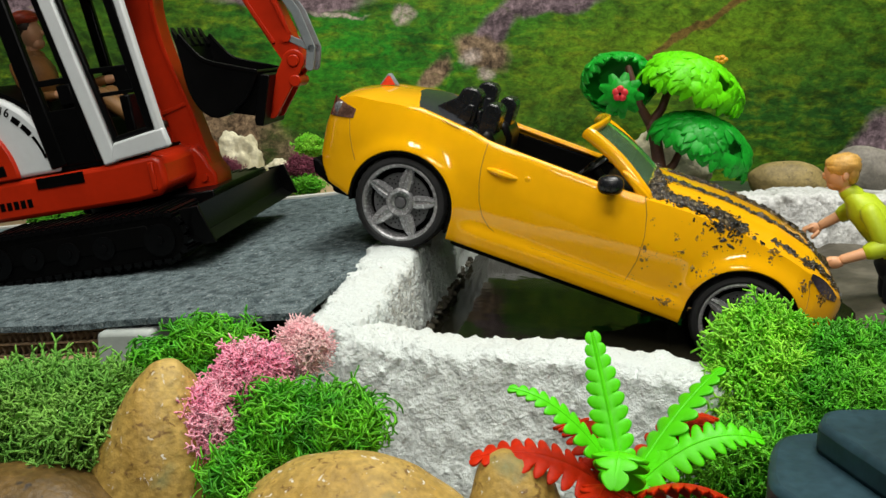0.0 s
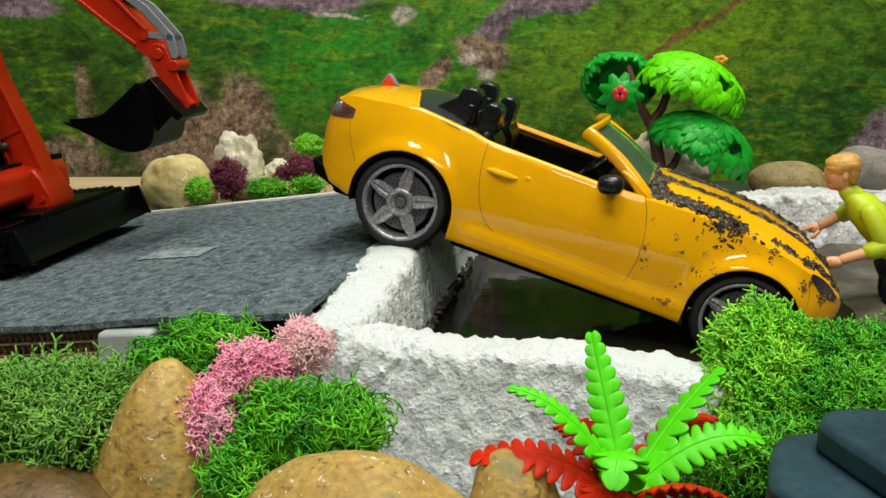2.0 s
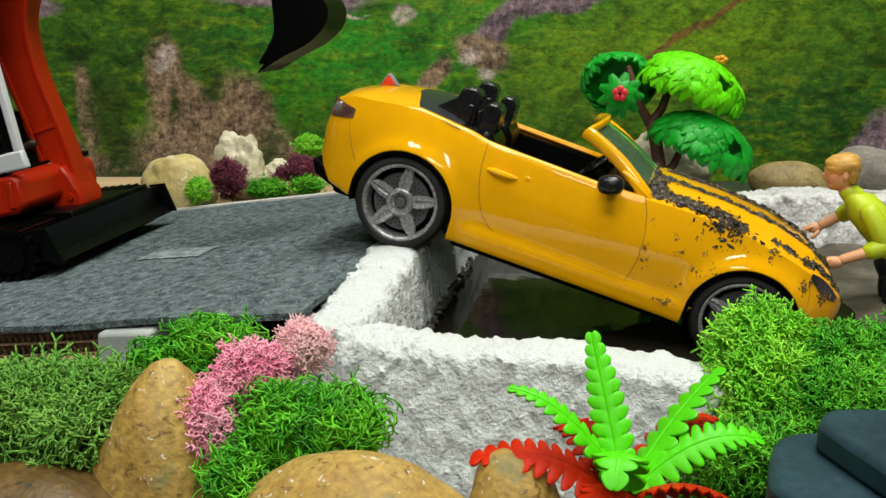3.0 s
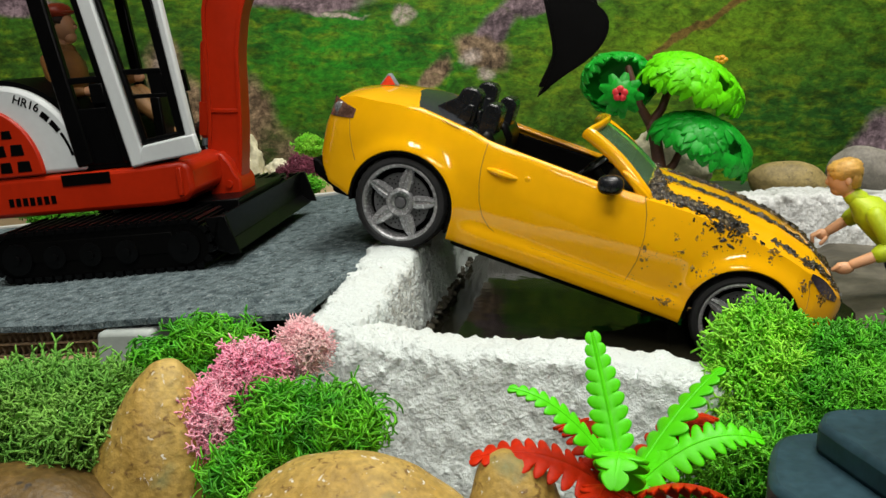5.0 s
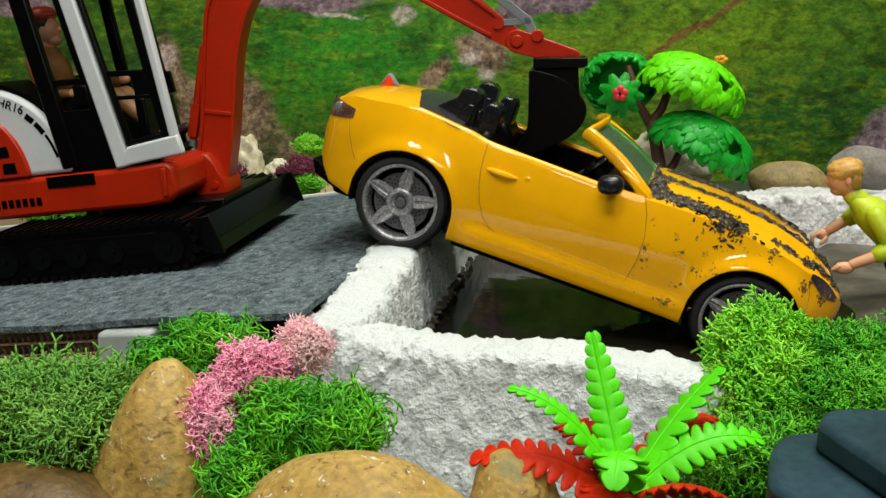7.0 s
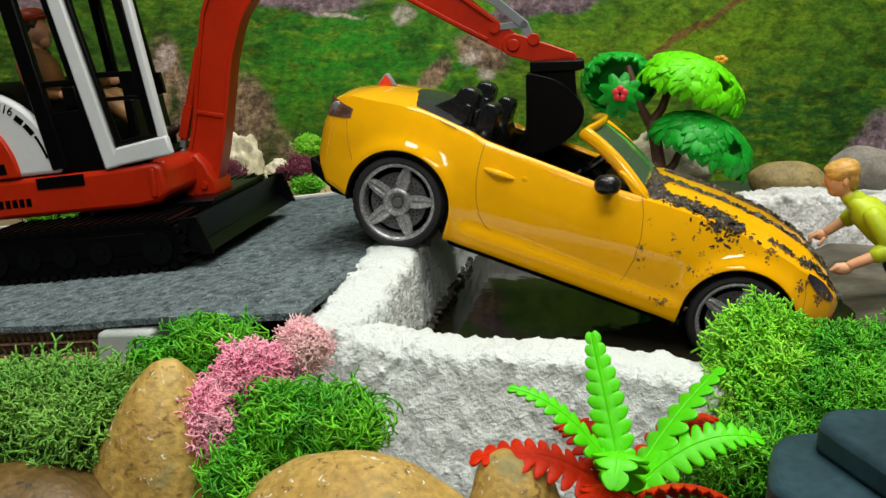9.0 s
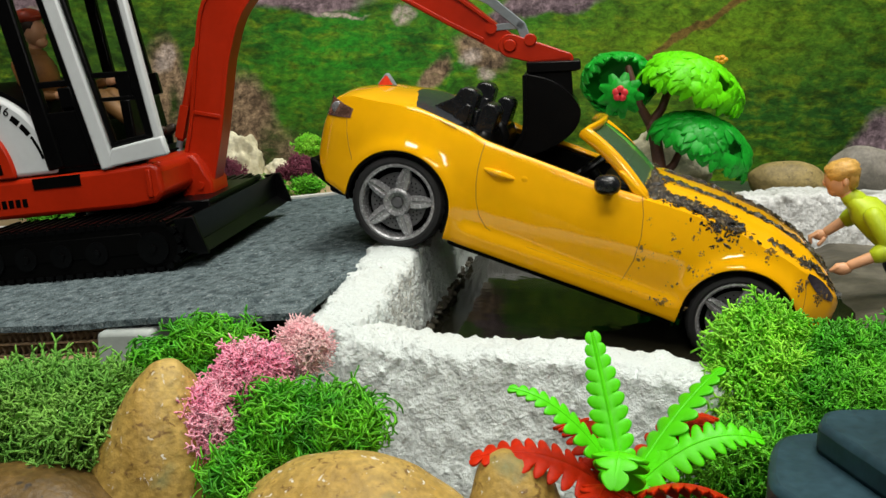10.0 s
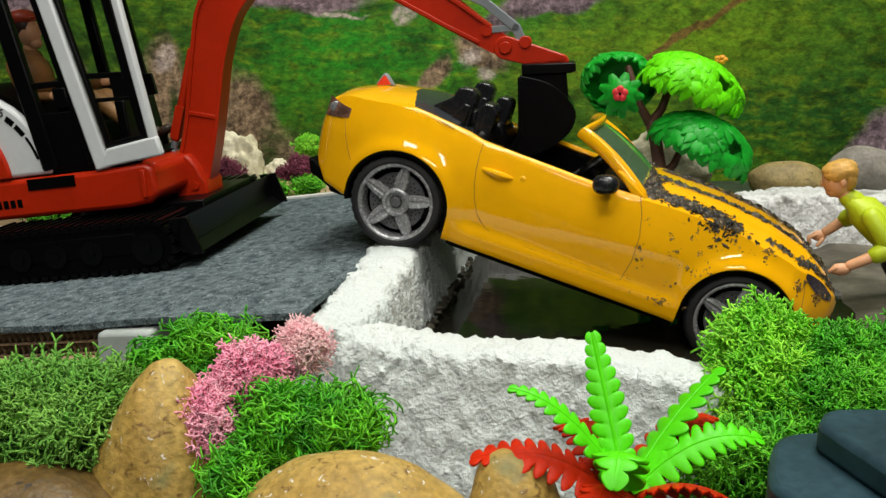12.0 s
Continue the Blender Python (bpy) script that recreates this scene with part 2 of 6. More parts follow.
    crag = noise_of(110, 10, (1.2, 1, 0.9), 0.25, 0.78)
    earth = mixed(ranged(crag.outputs[0], 0.38, 0.62), (0.055, 0.034, 0.022), (0.42, 0.30, 0.19))
    mauve = mixed(ranged(crag.outputs[0], 0.35, 0.65), (0.06, 0.04, 0.05), (0.36, 0.26, 0.30))
    for x, z, rx, rz, turn, paint in (
            (-0.272, 0.145, 0.020, 0.044, -8, earth), (-0.252, 0.115, 0.040, 0.036, -14, earth), (-0.235, 0.078, 0.085, 0.034, 0, earth), (-0.193, 0.112, 0.026, 0.050, -14, earth), (-0.160, 0.070, 0.030, 0.022, 0, earth),
            (-0.350, 0.120, 0.011, 0.045, -8, earth), (-0.380, 0.070, 0.030, 0.020, 0, earth), (-0.330, 0.062, 0.060, 0.014, 0, earth),
            (-0.410, 0.222, 0.036, 0.010, 8, mauve), (-0.145, 0.227, 0.075, 0.010, 0, mauve),
            (0.050, 0.200, 0.014, 0.040, 40, mauve), (0.105, 0.224, 0.055, 0.011, -12, mauve), (0.040, 0.178, 0.030, 0.014, 25, earth), (-0.008, 0.158, 0.010, 0.022, 38, earth),
            (0.250, 0.202, 0.085, 0.0040, -30, (0.17, 0.11, 0.025)), (0.430, 0.090, 0.020, 0.035, 20, mauve)):
        col = mixed(times(blot(x, z, rx, rz, turn, 0.22), ranged(tuft.outputs[0], 0.78, 0.60, 0.15, 1.0)), col, paint)
    for x, z, rx, rz, turn in ((-0.322, 0.080, 0.016, 0.042, -6), (-0.335, 0.130, 0.020, 0.03, 20), (-0.268, 0.125, 0.004, 0.014, 5), (-0.30, 0.055, 0.04, 0.006, 0), (-0.225, 0.150, 0.010, 0.02, 10), (-0.17, 0.08, 0.012, 0.03, -10)):
        col = mixed(times(blot(x, z, rx, rz, turn, 0.5), ranged(tuft.outputs[0], 0.75, 0.45)), col, (0.030, 0.065, 0.010))
    for x, z, rx, rz, turn in ((-0.038, 0.214, 0.010, 0.009, 20), (0.028, 0.175, 0.012, 0.007, 0), (0.045, 0.157, 0.008, 0.007, 0), (-0.275, 0.17, 0.01, 0.012, 0), (-0.105, 0.216, 0.03, 0.002, 5)):
        col = mixed(times(blot(x, z, rx, rz, turn, 0.3), ranged(crag.outputs[0], 0.35, 0.55)), col, (0.50, 0.42, 0.38))
    # dark hollows and fine blades of grass
    hollow = noise_of(38, 8, (0.7, 1, 1.2), 0.8, 0.65)
    x = n.new("ShaderNodeVectorMath")
    x.operation = "SCALE"
    l.new(col, x.inputs[0])
    l.new(times(ranged(hollow.outputs[0], 0.36, 0.52, 0.45, 1.05), ranged(blade.outputs[0], 0.34, 0.66, 0.34, 1.62)), x.inputs["Scale"])
    l.new(x.outputs[0], b.inputs["Base Color"])
    return m


POSTER = poster_material()


# ---- mesh helpers ----
class Shape:
    """Collects vertices and faces for one mesh."""

    def __init__(self):
        self.v, self.f, self.m = [], [], []

    def add(self, verts, faces, mat=0):
        k = len(self.v)
        self.v += [tuple(p) for p in verts]
        self.f += [tuple(i + k for i in q) for q in faces]
        self.m += [mat] * len(faces)
        return self

    def box(self, x0, x1, y0, y1, z0, z1, mat=0):
        vs = [(x, y, z) for x in (x0, x1) for y in (y0, y1) for z in (z0, z1)]
        return self.add(vs, [(0, 1, 3, 2), (4, 6, 7, 5), (0, 4, 5, 1), (2, 3, 7, 6), (0, 2, 6, 4), (1, 5, 7, 3)], mat)

    def slab(self, outline, y0, y1, mat=0):
        """An outline in x, z pulled from y0 to y1."""
        k = len(outline)
        area = sum(outline[i][0] * outline[(i + 1) % k][1] - outline[(i + 1) % k][0] * outline[i][1] for i in range(k))
        if area < 0:
            outline = outline[::-1]
        vs = [(x, y0, z) for x, z in outline] + [(x, y1, z) for x, z in outline]
        return self.add(vs, [tuple(range(k)), tuple(range(2 * k - 1, k - 1, -1))] + [(i + k, (i + 1) % k + k, (i + 1) % k, i) for i in range(k)], mat)

    def plate(self, outline, z0, z1, mat=0):
        """An outline in x, y pulled from z0 to z1."""
        k = len(outline)
        area = sum(outline[i][0] * outline[(i + 1) % k][1] - outline[(i + 1) % k][0] * outline[i][1] for i in range(k))
        if area < 0:
            outline = outline[::-1]
        vs = [(x, y, z0) for x, y in outline] + [(x, y, z1) for x, y in outline]
        return self.add(vs, [tuple(range(k - 1, -1, -1)), tuple(range(k, 2 * k))] + [(i, (i + 1) % k, (i + 1) % k + k, i + k) for i in range(k)], mat)

    def tube(self, path, radii, sides=10, mat=0, flat=1.0, cap=True):
        """A round tube along a path, with rounded ends; flat squeezes it sideways."""
        pts = [Vector(p) for p in path]
        if not hasattr(radii, "__len__"):
            radii = [radii] * len(pts)
        radii = list(radii)
        if cap:
            d0, d1 = (pts[0] - pts[1]).normalized(), (pts[-1] - pts[-2]).normalized()
            r0, r1 = radii[0], radii[-1]
            pts = [pts[0] + d0 * r0 * 0.9, pts[0] + d0 * r0 * 0.6] + pts + [pts[-1] + d1 * r1 * 0.6, pts[-1] + d1 * r1 * 0.9]
            radii = [r0 * 0.3, r0 * 0.78] + radii + [r1 * 0.78, r1 * 0.3]
        vs, side = [], None
        for i, p in enumerate(pts):
            t = (pts[min(i + 1, len(pts) - 1)] - pts[max(i - 1, 0)]).normalized()
            if side is None:
                side = t.cross(Vector((0, 1, 0)) if abs(t.y) < 0.9 else Vector((1, 0, 0))).normalized()
            side = (side - t * side.dot(t)).normalized()
            up = t.cross(side)
            for j in range(sides):
                a = 2 * math.pi * j / sides
                vs.append(p + side * math.cos(a) * radii[i] + up * math.sin(a) * radii[i] * flat)
        n = len(pts)
        fs = [(i * sides + j, i * sides + (j + 1) % sides, (i + 1) * sides + (j + 1) % sides, (i + 1) * sides + j) for i in range(n - 1) for j in range(sides)]
        fs += [tuple(range(sides - 1, -1, -1)), tuple(range((n - 1) * sides, n * sides))]
        return self.add(vs, fs, mat)

    def ball(self, centre, r, mat=0, rings=12, segs=18, rough=0.0, freq=1.0, seed=0.0, turn=None, power=1.0):
        """An ellipsoid, its surface pushed in and out by noise."""
        vs, c = [], Vector(centre)
        r = Vector(r if hasattr(r, "__len__") else (r, r, r))
        for i in range(rings + 1):
            a = math.pi * i / rings
            for j in range(segs):
                b = 2 * math.pi * j / segs
                d = Vector((math.sin(a) * math.cos(b), math.sin(a) * math.sin(b), math.cos(a)))
                if power != 1.0:
                    d = Vector([math.copysign(abs(q) ** power, q) for q in d])
                k = 1 + (rough * (noise.noise(d * freq + Vector((seed, seed, seed))) + 0.4 * noise.noise(d * freq * 2.7 + Vector((seed, 3, 1)))) if rough else 0)
                p = Vector((d.x * r.x, d.y * r.y, d.z * r.z)) * k
                vs.append((turn @ p if turn else p) + c)
        fs = [(i * segs + j, (i + 1) * segs + j, (i + 1) * segs + (j + 1) % segs, i * segs + (j + 1) % segs) for i in range(rings) for j in range(segs)]
        return self.add(vs, fs, mat)

    def grid(self, rows, mat=0, flip=False, ring=False):
        """Faces between rows of points of equal length."""
        w = len(rows[0])
        fs = []
        for i in range(len(rows) - 1):
            for j in range(w if ring else w - 1):
                q = (i * w + j, i * w + (j + 1) % w, (i + 1) * w + (j + 1) % w, (i + 1) * w + j)
                fs.append(q[::-1] if flip else q)
        return self.add([p for r in rows for p in r], fs, mat)


def mesh_of(name, shape, materials, smooth=True, weld=True):
    me = bpy.data.meshes.new(name)
    me.from_pydata(shape.v, [], shape.f)
    for m in materials if isinstance(materials, (list, tuple)) else (materials,):
        me.materials.append(m)
    me.polygons.foreach_set("material_index", shape.m)
    me.polygons.foreach_set("use_smooth", [bool(smooth)] * len(me.polygons))
    if weld:
        bm = bmesh.new()
        bm.from_mesh(me)
        bmesh.ops.remove_doubles(bm, verts=bm.verts, dist=1e-6)
        bmesh.ops.recalc_face_normals(bm, faces=bm.faces)
        bm.to_mesh(me)
        bm.free()
    if smooth and smooth is not True:
        me.set_sharp_from_angle(angle=radians(smooth))
    me.update()
    return me


def part(name, shape, materials, parent=None, label="", bevel=0.0, smooth=40, weld=True):
    """One mesh object under a thing or a part."""
    ob = new(name, mesh_of(name, shape, materials, smooth, weld))
    if parent:
        ob.parent = parent
    if bevel:
        mod = ob.modifiers.new("edge", "BEVEL")
        mod.width, mod.segments, mod.limit_method, mod.angle_limit = bevel, 2, "ANGLE", radians(40)
    if label:
        ob["label"] = label
    return ob


def thing(name, label, category, group="", m=None):
    ob = new(name)
    ob.empty_display_size = 0.01
    if m:
        ob.matrix_basis = m
    return tagged(ob, label, category, group)


def lerp(table, x):
    if x <= table[0][0]:
        return table[0][1]
    for (a, va), (b, vb) in zip(table, table[1:]):
        if x <= b:
            k = (x - a) / (b - a)
            k = k * k * (3 - 2 * k) * 0.35 + k * 0.65
            return va + (vb - va) * k
    return table[-1][1]


def arc(cx, cz, r, a0, a1, n):
    return [(cx + r * math.cos(radians(a0 + (a1 - a0) * i / n)), cz + r * math.sin(radians(a0 + (a1 - a0) * i / n))) for i in range(n + 1)]


def road_height(x):
    return 0.106 + 0.114 * x


# ---- the room, the table and the printed sheet behind ----
def room():
    s = Shape().box(-1.4, 1.4, -1.2, 1.6, -0.78, -0.75)
    tagged(part("floor", s, WALLPAINT), "plain grey room floor", "floor", kind="structure")
    s = Shape().box(-1.4, 1.4, -1.2, 1.6, 1.75, 1.8)
    tagged(part("ceiling", s, WALLPAINT), "plain grey ceiling", "ceiling", kind="structure")
    for nm, b in (("wall_north", (-1.4, 1.4, 1.6, 1.65)), ("wall_south", (-1.4, 1.4, -1.25, -1.2)), ("wall_west", (-1.45, -1.4, -1.25, 1.65)), ("wall_east", (1.4, 1.45, -1.25, 1.65))):
        tagged(part(nm, Shape().box(*b, -0.75, 1.75), WALLPAINT), "plain grey room wall", "wall", kind="structure")
    t = thing("table", "dark earth-coloured display table", "table")
    part("tabletop", Shape().box(-1.1, 0.8, 0.18, 1.25, -0.03, 0.012), GROUND, t)
    for x in (-1.0, 0.7):
        for y in (0.26, 1.15):
            part("leg", Shape().box(x - 0.03, x + 0.03, y - 0.03, y + 0.03, -0.75, -0.03), GROUND, t)
    # the sheet stands square to the view, 0.95 m off
    s = Shape().box(-0.75, 0.75, 0.0, 0.003, 0.013, 0.45)
    ob = part("backdrop", s, POSTER)
    a = radians(13)
    ob.matrix_basis = pose(-0.95 * math.sin(a), 0.95 * math.cos(a), 0, 0, 0, 13)
    tagged(ob, "printed sheet of a green mountain meadow with earth gullies", "backdrop", kind="structure")
    s = Shape().plate([(-0.9, 0.69), (-0.14, 0.69), (-0.14, 0.885), (-0.25, 0.86), (-0.9, 0.71)], 0.013, 0.064)
    low = Shape().plate([(-0.138, 0.69), (0.45, 0.735), (0.45, 1.02), (-0.138, 0.885)], 0.013, 0.060)
    tagged(part("ground_earth", low, MOSSY), "dark mossy ground behind the pool", "ground", kind="structure")
    tagged(part("ground", s, TAN, bevel=0.002), "tan board behind the toy road", "ground", kind="structure")


room()


# ---- the ramped road ----
def road():
    x0, x1, y0 = -0.80, -0.137, 0.34
    rows = []
    nx, ny = 120, 40
    for i in range(nx + 1):
        x = x0 + (x1 - x0) * i / nx
        far = 0.62 + (0.69 - 0.62) * (x + 0.52) / 0.39 if x > -0.52 else 0.62
        r = []
        for j in range(ny + 1):
            y = y0 + (far - y0) * j / ny
            wob = 0.0012 * noise.noise(Vector((x * 18, y * 18, 0))) + 0.0005 * noise.noise(Vector((x * 90, y * 90, 2)))
            edge = 0.0025 * noise.noise(Vector((x * 25, 7, 0))) if j == 0 else 0
            r.append((x, y + edge, road_height(x) + wob))
        low = [(p[0], p[1], p[2] - 0.0028) for p in r]
        rows.append(r + low[::-1])
    s = Shape().grid(rows, ring=True)
    w = len(rows[0])
    s.f += [tuple(range(w)), tuple(range(nx * w + w - 1, nx * w - 1, -1))]
    s.m += [0, 0]
    tagged(part("road", s, FELT), "grey felt road ramping up to the broken edge", "road", kind="structure")
    # the worn lane mark
    a, b = -0.283, -0.245
    s = Shape()
    top = [[(x, y, road_height(x) + 0.0010) for y in (0.464 + 0.0012 * math.sin(x * 900), 0.477, 0.489 + 0.001 * math.sin(x * 1300))] for x in np.linspace(a, b, 24)]
    s.grid(top).grid([[(p[0], p[1], p[2] - 0.002) for p in r] for r in top], flip=True)
    ob = part("lane_mark", s, MARK)
    tagged(ob, "worn pale dash on the felt road", "road marking", kind="structure")
    # pale paper edge along the far side
    rows = []
    for x in np.linspace(-0.50, x1, 40):
        far = 0.62 + (0.69 - 0.62) * (x + 0.52) / 0.39
        h = road_height(x) + 0.0014
        rows.append([(x, far + 0.0005, h - 0.010), (x, far + 0.0005, h), (x, far + 0.0045, h + 0.0004), (x, far + 0.0045, h - 0.010)])
    tagged(part("trim", Shape().grid(rows, ring=True), STRIP), "white paper strip along the far road edge", "edge strip", kind="structure")
    # card and board layers below
    card = thing("cardboard_base", "brown corrugated cardboard under the felt road", "cardboard")
    s = Shape()
    for lay in range(2):
        z = -0.0062 - 0.0052 * lay
        pts = [(-0.75 + 0.0016 * i, (0.0019 if i % 2 else -0.0019)) for i in range(int((0.75 - 0.228) / 0.0016))]
        s.grid([[(x, 0.3425, road_height(x) + z + o), (x, 0.60, road_height(x) + z + o)] for x, o in pts])
    part("fluting", s, CARD, card, smooth=False, weld=False)
    for k, off in enumerate((-0.0036, -0.0088, -0.0140)):
        o = [(-0.78, road_height(-0.78) + off), (-0.227, road_height(-0.227) + off), (-0.227, road_height(-0.227) + off - 0.0006), (-0.78, road_height(-0.78) + off - 0.0006)]
        part("liner", Shape().slab(o, 0.342, 0.61), CARD, card)
    o = [(-0.78, road_height(-0.78) - 0.0150), (-0.228, road_height(-0.228) - 0.0150), (-0.228, 0.013), (-0.78, 0.013)]
    tagged(part("wooden_board", Shape().slab(o, 0.337, 0.60), TAN, bevel=0.001), "tan wooden board carrying the road", "board")
    o = [(-0.2265, 0.013), (-0.2265, 0.0766), (-0.2010, 0.0794), (-0.2010, 0.013)]
    tagged(part("plastic_block", Shape().slab(o, 0.336, 0.42), PALE, bevel=0.002), "pale grey plastic block under the road", "block")


road()


# ---- rough white pool walls ----
def loaf(name, path, label, mats, fine=0.0022, kind="structure"):
    """A plastered wall swept along rows of (x, y, half width, top, foot, lean), lumpy all over."""
    rows = []
    n, w = 260, 61
    for i in range(n + 1):
        u = i / n * (len(path) - 1)
        k = min(int(u), len(path) - 2)
        a, b = path[k], path[k + 1]
        q = u - k
        x, y, hw, top, foot, spread = [a[j] + (b[j] - a[j]) * q for j in range(6)]
        d = Vector((b[0] - a[0], b[1] - a[1], 0)).normalized()
        side = Vector((d.y, -d.x, 0))
        prof = []
        for j in range(w):
            q_ = j / (w - 1)
            if q_ < 0.38:
                h = q_ / 0.38
                prof.append((hw + spread * (1 - h), foot + (top - 0.007 - foot) * h))
            elif q_ > 0.62:
                h = (1 - q_) / 0.38
                prof.append((-hw - spread * (1 - h), foot + (top - 0.007 - foot) * h))
            else:
                ang = math.pi * (q_ - 0.38) / 0.24
                prof.append((hw * math.copysign(abs(math.cos(ang)) ** 0.6, math.cos(ang)), top - 0.007 + 0.007 * math.sin(ang) ** 0.7))
        r = []
        for o, z in prof:
            p = Vector((x, y, z)) + side * o
            v = Vector((noise.noise(p * 60), noise.noise(p * 60 + Vector((9, 0, 0))), noise.noise(p * 60 + Vector((0, 9, 0))))) * fine * 0.55
            v += Vector((noise.noise(p * 200), noise.noise(p * 200 + Vector((5, 0, 0))), noise.noise(p * 200 + Vector((0, 5, 0))))) * fine * 0.75
            lump = noise.noise(p * 300) + 0.7 * noise.noise(p * 620)
            v += (side * math.copysign(0.7, o) + Vector((0, 0, 0.7))) * (0.00125 * lump - 0.0030 * max(0.0, noise.noise(p * 280 + Vector((3, 8, 1))) - 0.30))
            r.append(p + v)
        rows.append(r)
    s = Shape().grid(rows)
    s.f += [tuple(range(w)), tuple(range(n * w + w - 1, n * w - 1, -1))]
    s.m += [0, 0]
    return tagged(part(name, s, mats, smooth=60), label, "wall", kind=kind)


def pool():
    loaf("wall_1", [(-0.142, 0.352, 0.012, 0.0855, 0.012, 0.008), (-0.132, 0.354, 0.014, 0.0850, 0.012, 0.010), (-0.120, 0.357, 0.015, 0.0825, 0.012, 0.012), (-0.10, 0.361, 0.014, 0.0770, 0.012, 0.012), (-0.07, 0.362, 0.014, 0.0755, 0.012, 0.012), (-0.03, 0.362, 0.014, 0.077, 0.012, 0.012), (0.02, 0.362, 0.014, 0.0715, 0.012, 0.012), (0.055, 0.364, 0.012, 0.066, 0.012, 0.010)], "rough white plaster wall of the pool", PLASTER)
    loaf("wall_2", [(-0.1275, 0.352, 0.0120, 0.0838, 0.012, 0.006), (-0.1262, 0.368, 0.0130, 0.0868, 0.012, 0.006), (-0.1258, 0.385, 0.0138, 0.0895, 0.012, 0.006), (-0.1275, 0.425, 0.0138, 0.0930, 0.012, 0.007), (-0.1295, 0.460, 0.0130, 0.0938, 0.012, 0.007), (-0.132, 0.52, 0.012, 0.093, 0.012, 0.007), (-0.137, 0.70, 0.012, 0.088, 0.012, 0.006)], "rough white plaster abutment below the wheel", PLASTER)
    loaf("wall_3", [(-0.13, 0.705, 0.014, 0.084, 0.012, 0.006), (0.05, 0.710, 0.016, 0.083, 0.012, 0.008), (0.09, 0.715, 0.02, 0.0885, 0.012, 0.014), (0.14, 0.725, 0.02, 0.087, 0.012, 0.014), (0.42, 0.76, 0.016, 0.080, 0.012, 0.01)], "wet-stained rough plaster wall behind the pool", PLASTER_WET)
    rows = []
    for i in range(60):
        x = -0.13 + 0.56 * i / 59
        rows.append([(x, 0.37 + 0.40 * j / 39, 0.0395 + 0.002 * noise.noise(Vector((x * 30, j * 0.4, 0))) + 0.0140 * max(0, min(1, (x - 0.08) / 0.035))) for j in range(40)])
    s = Shape().grid(rows)
    tagged(part("pool_bed", s, SILT), "grey-brown silt bed of the pool", "pool bed", kind="structure")
    rows = [[(-0.125 + 0.55 * i / 2, 0.37 + 0.39 * j / 2, 0.0495) for j in range(3)] for i in range(3)]
    s = Shape().grid(rows)
    tagged(part("water", s, WATER), "shallow murky brown water", "water", kind="structure")
    rng = random.Random(19)
    s = Shape()
    for i in range(150):
        y = rng.uniform(0.376, 0.60)
        s.ball((-0.1088 + rng.gauss(0, 0.0010) - 0.055 * max(0, y - 0.41), y, 0.0515 + rng.random() * 0.003), [rng.uniform(0.0006, 0.0020) for _ in range(3)], rings=5, segs=7, rough=0.5, freq=2, seed=i)
    tagged(part("dirt_crumbs", s, SILT, weld=False), "dark dirt crumbs along the waterline", "dirt", kind="stuff")


pool()


# ---- the yellow roadster ----
CAR_Z_SH = [(-46.5, 52), (-44, 60), (-40, 64), (-34, 66.5), (-4, 70.5), (24, 68), (34, 66), (60, 65.2), (90, 64.3), (112, 64.8), (130, 65.5), (155, 65), (180, 60.5), (195, 56.5), (207, 52), (214, 48), (217, 45)]
CAR_Z_TOP = [(-46.5, 54), (-45, 62), (-41, 66.5), (-30, 71), (-12, 74), (11, 73), (20, 71), (105, 71), (116, 72.5), (150, 72), (175, 69.5), (194, 64.5), (207, 57), (214, 51), (217, 46)]
CAR_Z_BOT = [(-46.5, 37), (-45, 33), (-42, 27), (-36, 20), (-27, 18.5), (28, 14), (150, 14), (200, 17), (208, 19), (214, 26), (217, 34)]
CAR_HALF = [(-46.5, 33), (-45, 39), (-42, 43.5), (-36, 48), (-25, 51), (0, 52.5), (40, 51.5), (90, 51.5), (150, 52.5), (175, 52.5), (190, 51), (202, 47), (210, 42), (214.5, 37), (217, 31)]
for table in (CAR_Z_SH, CAR_Z_TOP, CAR_Z_BOT, CAR_HALF):
    table[:] = [(-25 + (x + 25) * 1.22 if x < -25 else x, v) for x, v in table]
REAR = CAR_HALF[0][0]
ARCHES = ((1.0, 23.0, 27.0), (174.0, 23.0, 27.0))


def car_bottom(x):
    z = lerp(CAR_Z_BOT, x)
    for cx, cz, r in ARCHES:
        if abs(x - cx) < r:
            z = max(z, cz + math.sqrt(r * r - (x - cx) ** 2))
    return z


def car_side(x, z):
    """Half width of the body at x, z, in millimetres."""
    hw, zb, zs = lerp(CAR_HALF, x), lerp(CAR_Z_BOT, x), lerp(CAR_Z_SH, x)
    h = max(0.0, min(1.0, (z - zb) / (zs - zb)))
    y = hw * (0.945 + 0.055 * math.sin(min(1.0, h * 1.55) * math.pi * 0.5) - (0.055 + 0.06 * math.exp(-((x - 6) / 26) ** 2)) * max(0, (h - 0.6) / 0.4) ** 1.6)
    if 30 < x < 150 and z < 25:
        y += 1.7 * min(1, (25 - z) / 2.0) * min(1, (x - 30) / 8, (150 - x) / 8)
    for cx, cz, r in ARCHES:
        d = math.hypot(x - cx, z - cz)
        y += 2.3 * math.exp(-((d - r) / 5.0) ** 2)
    return y


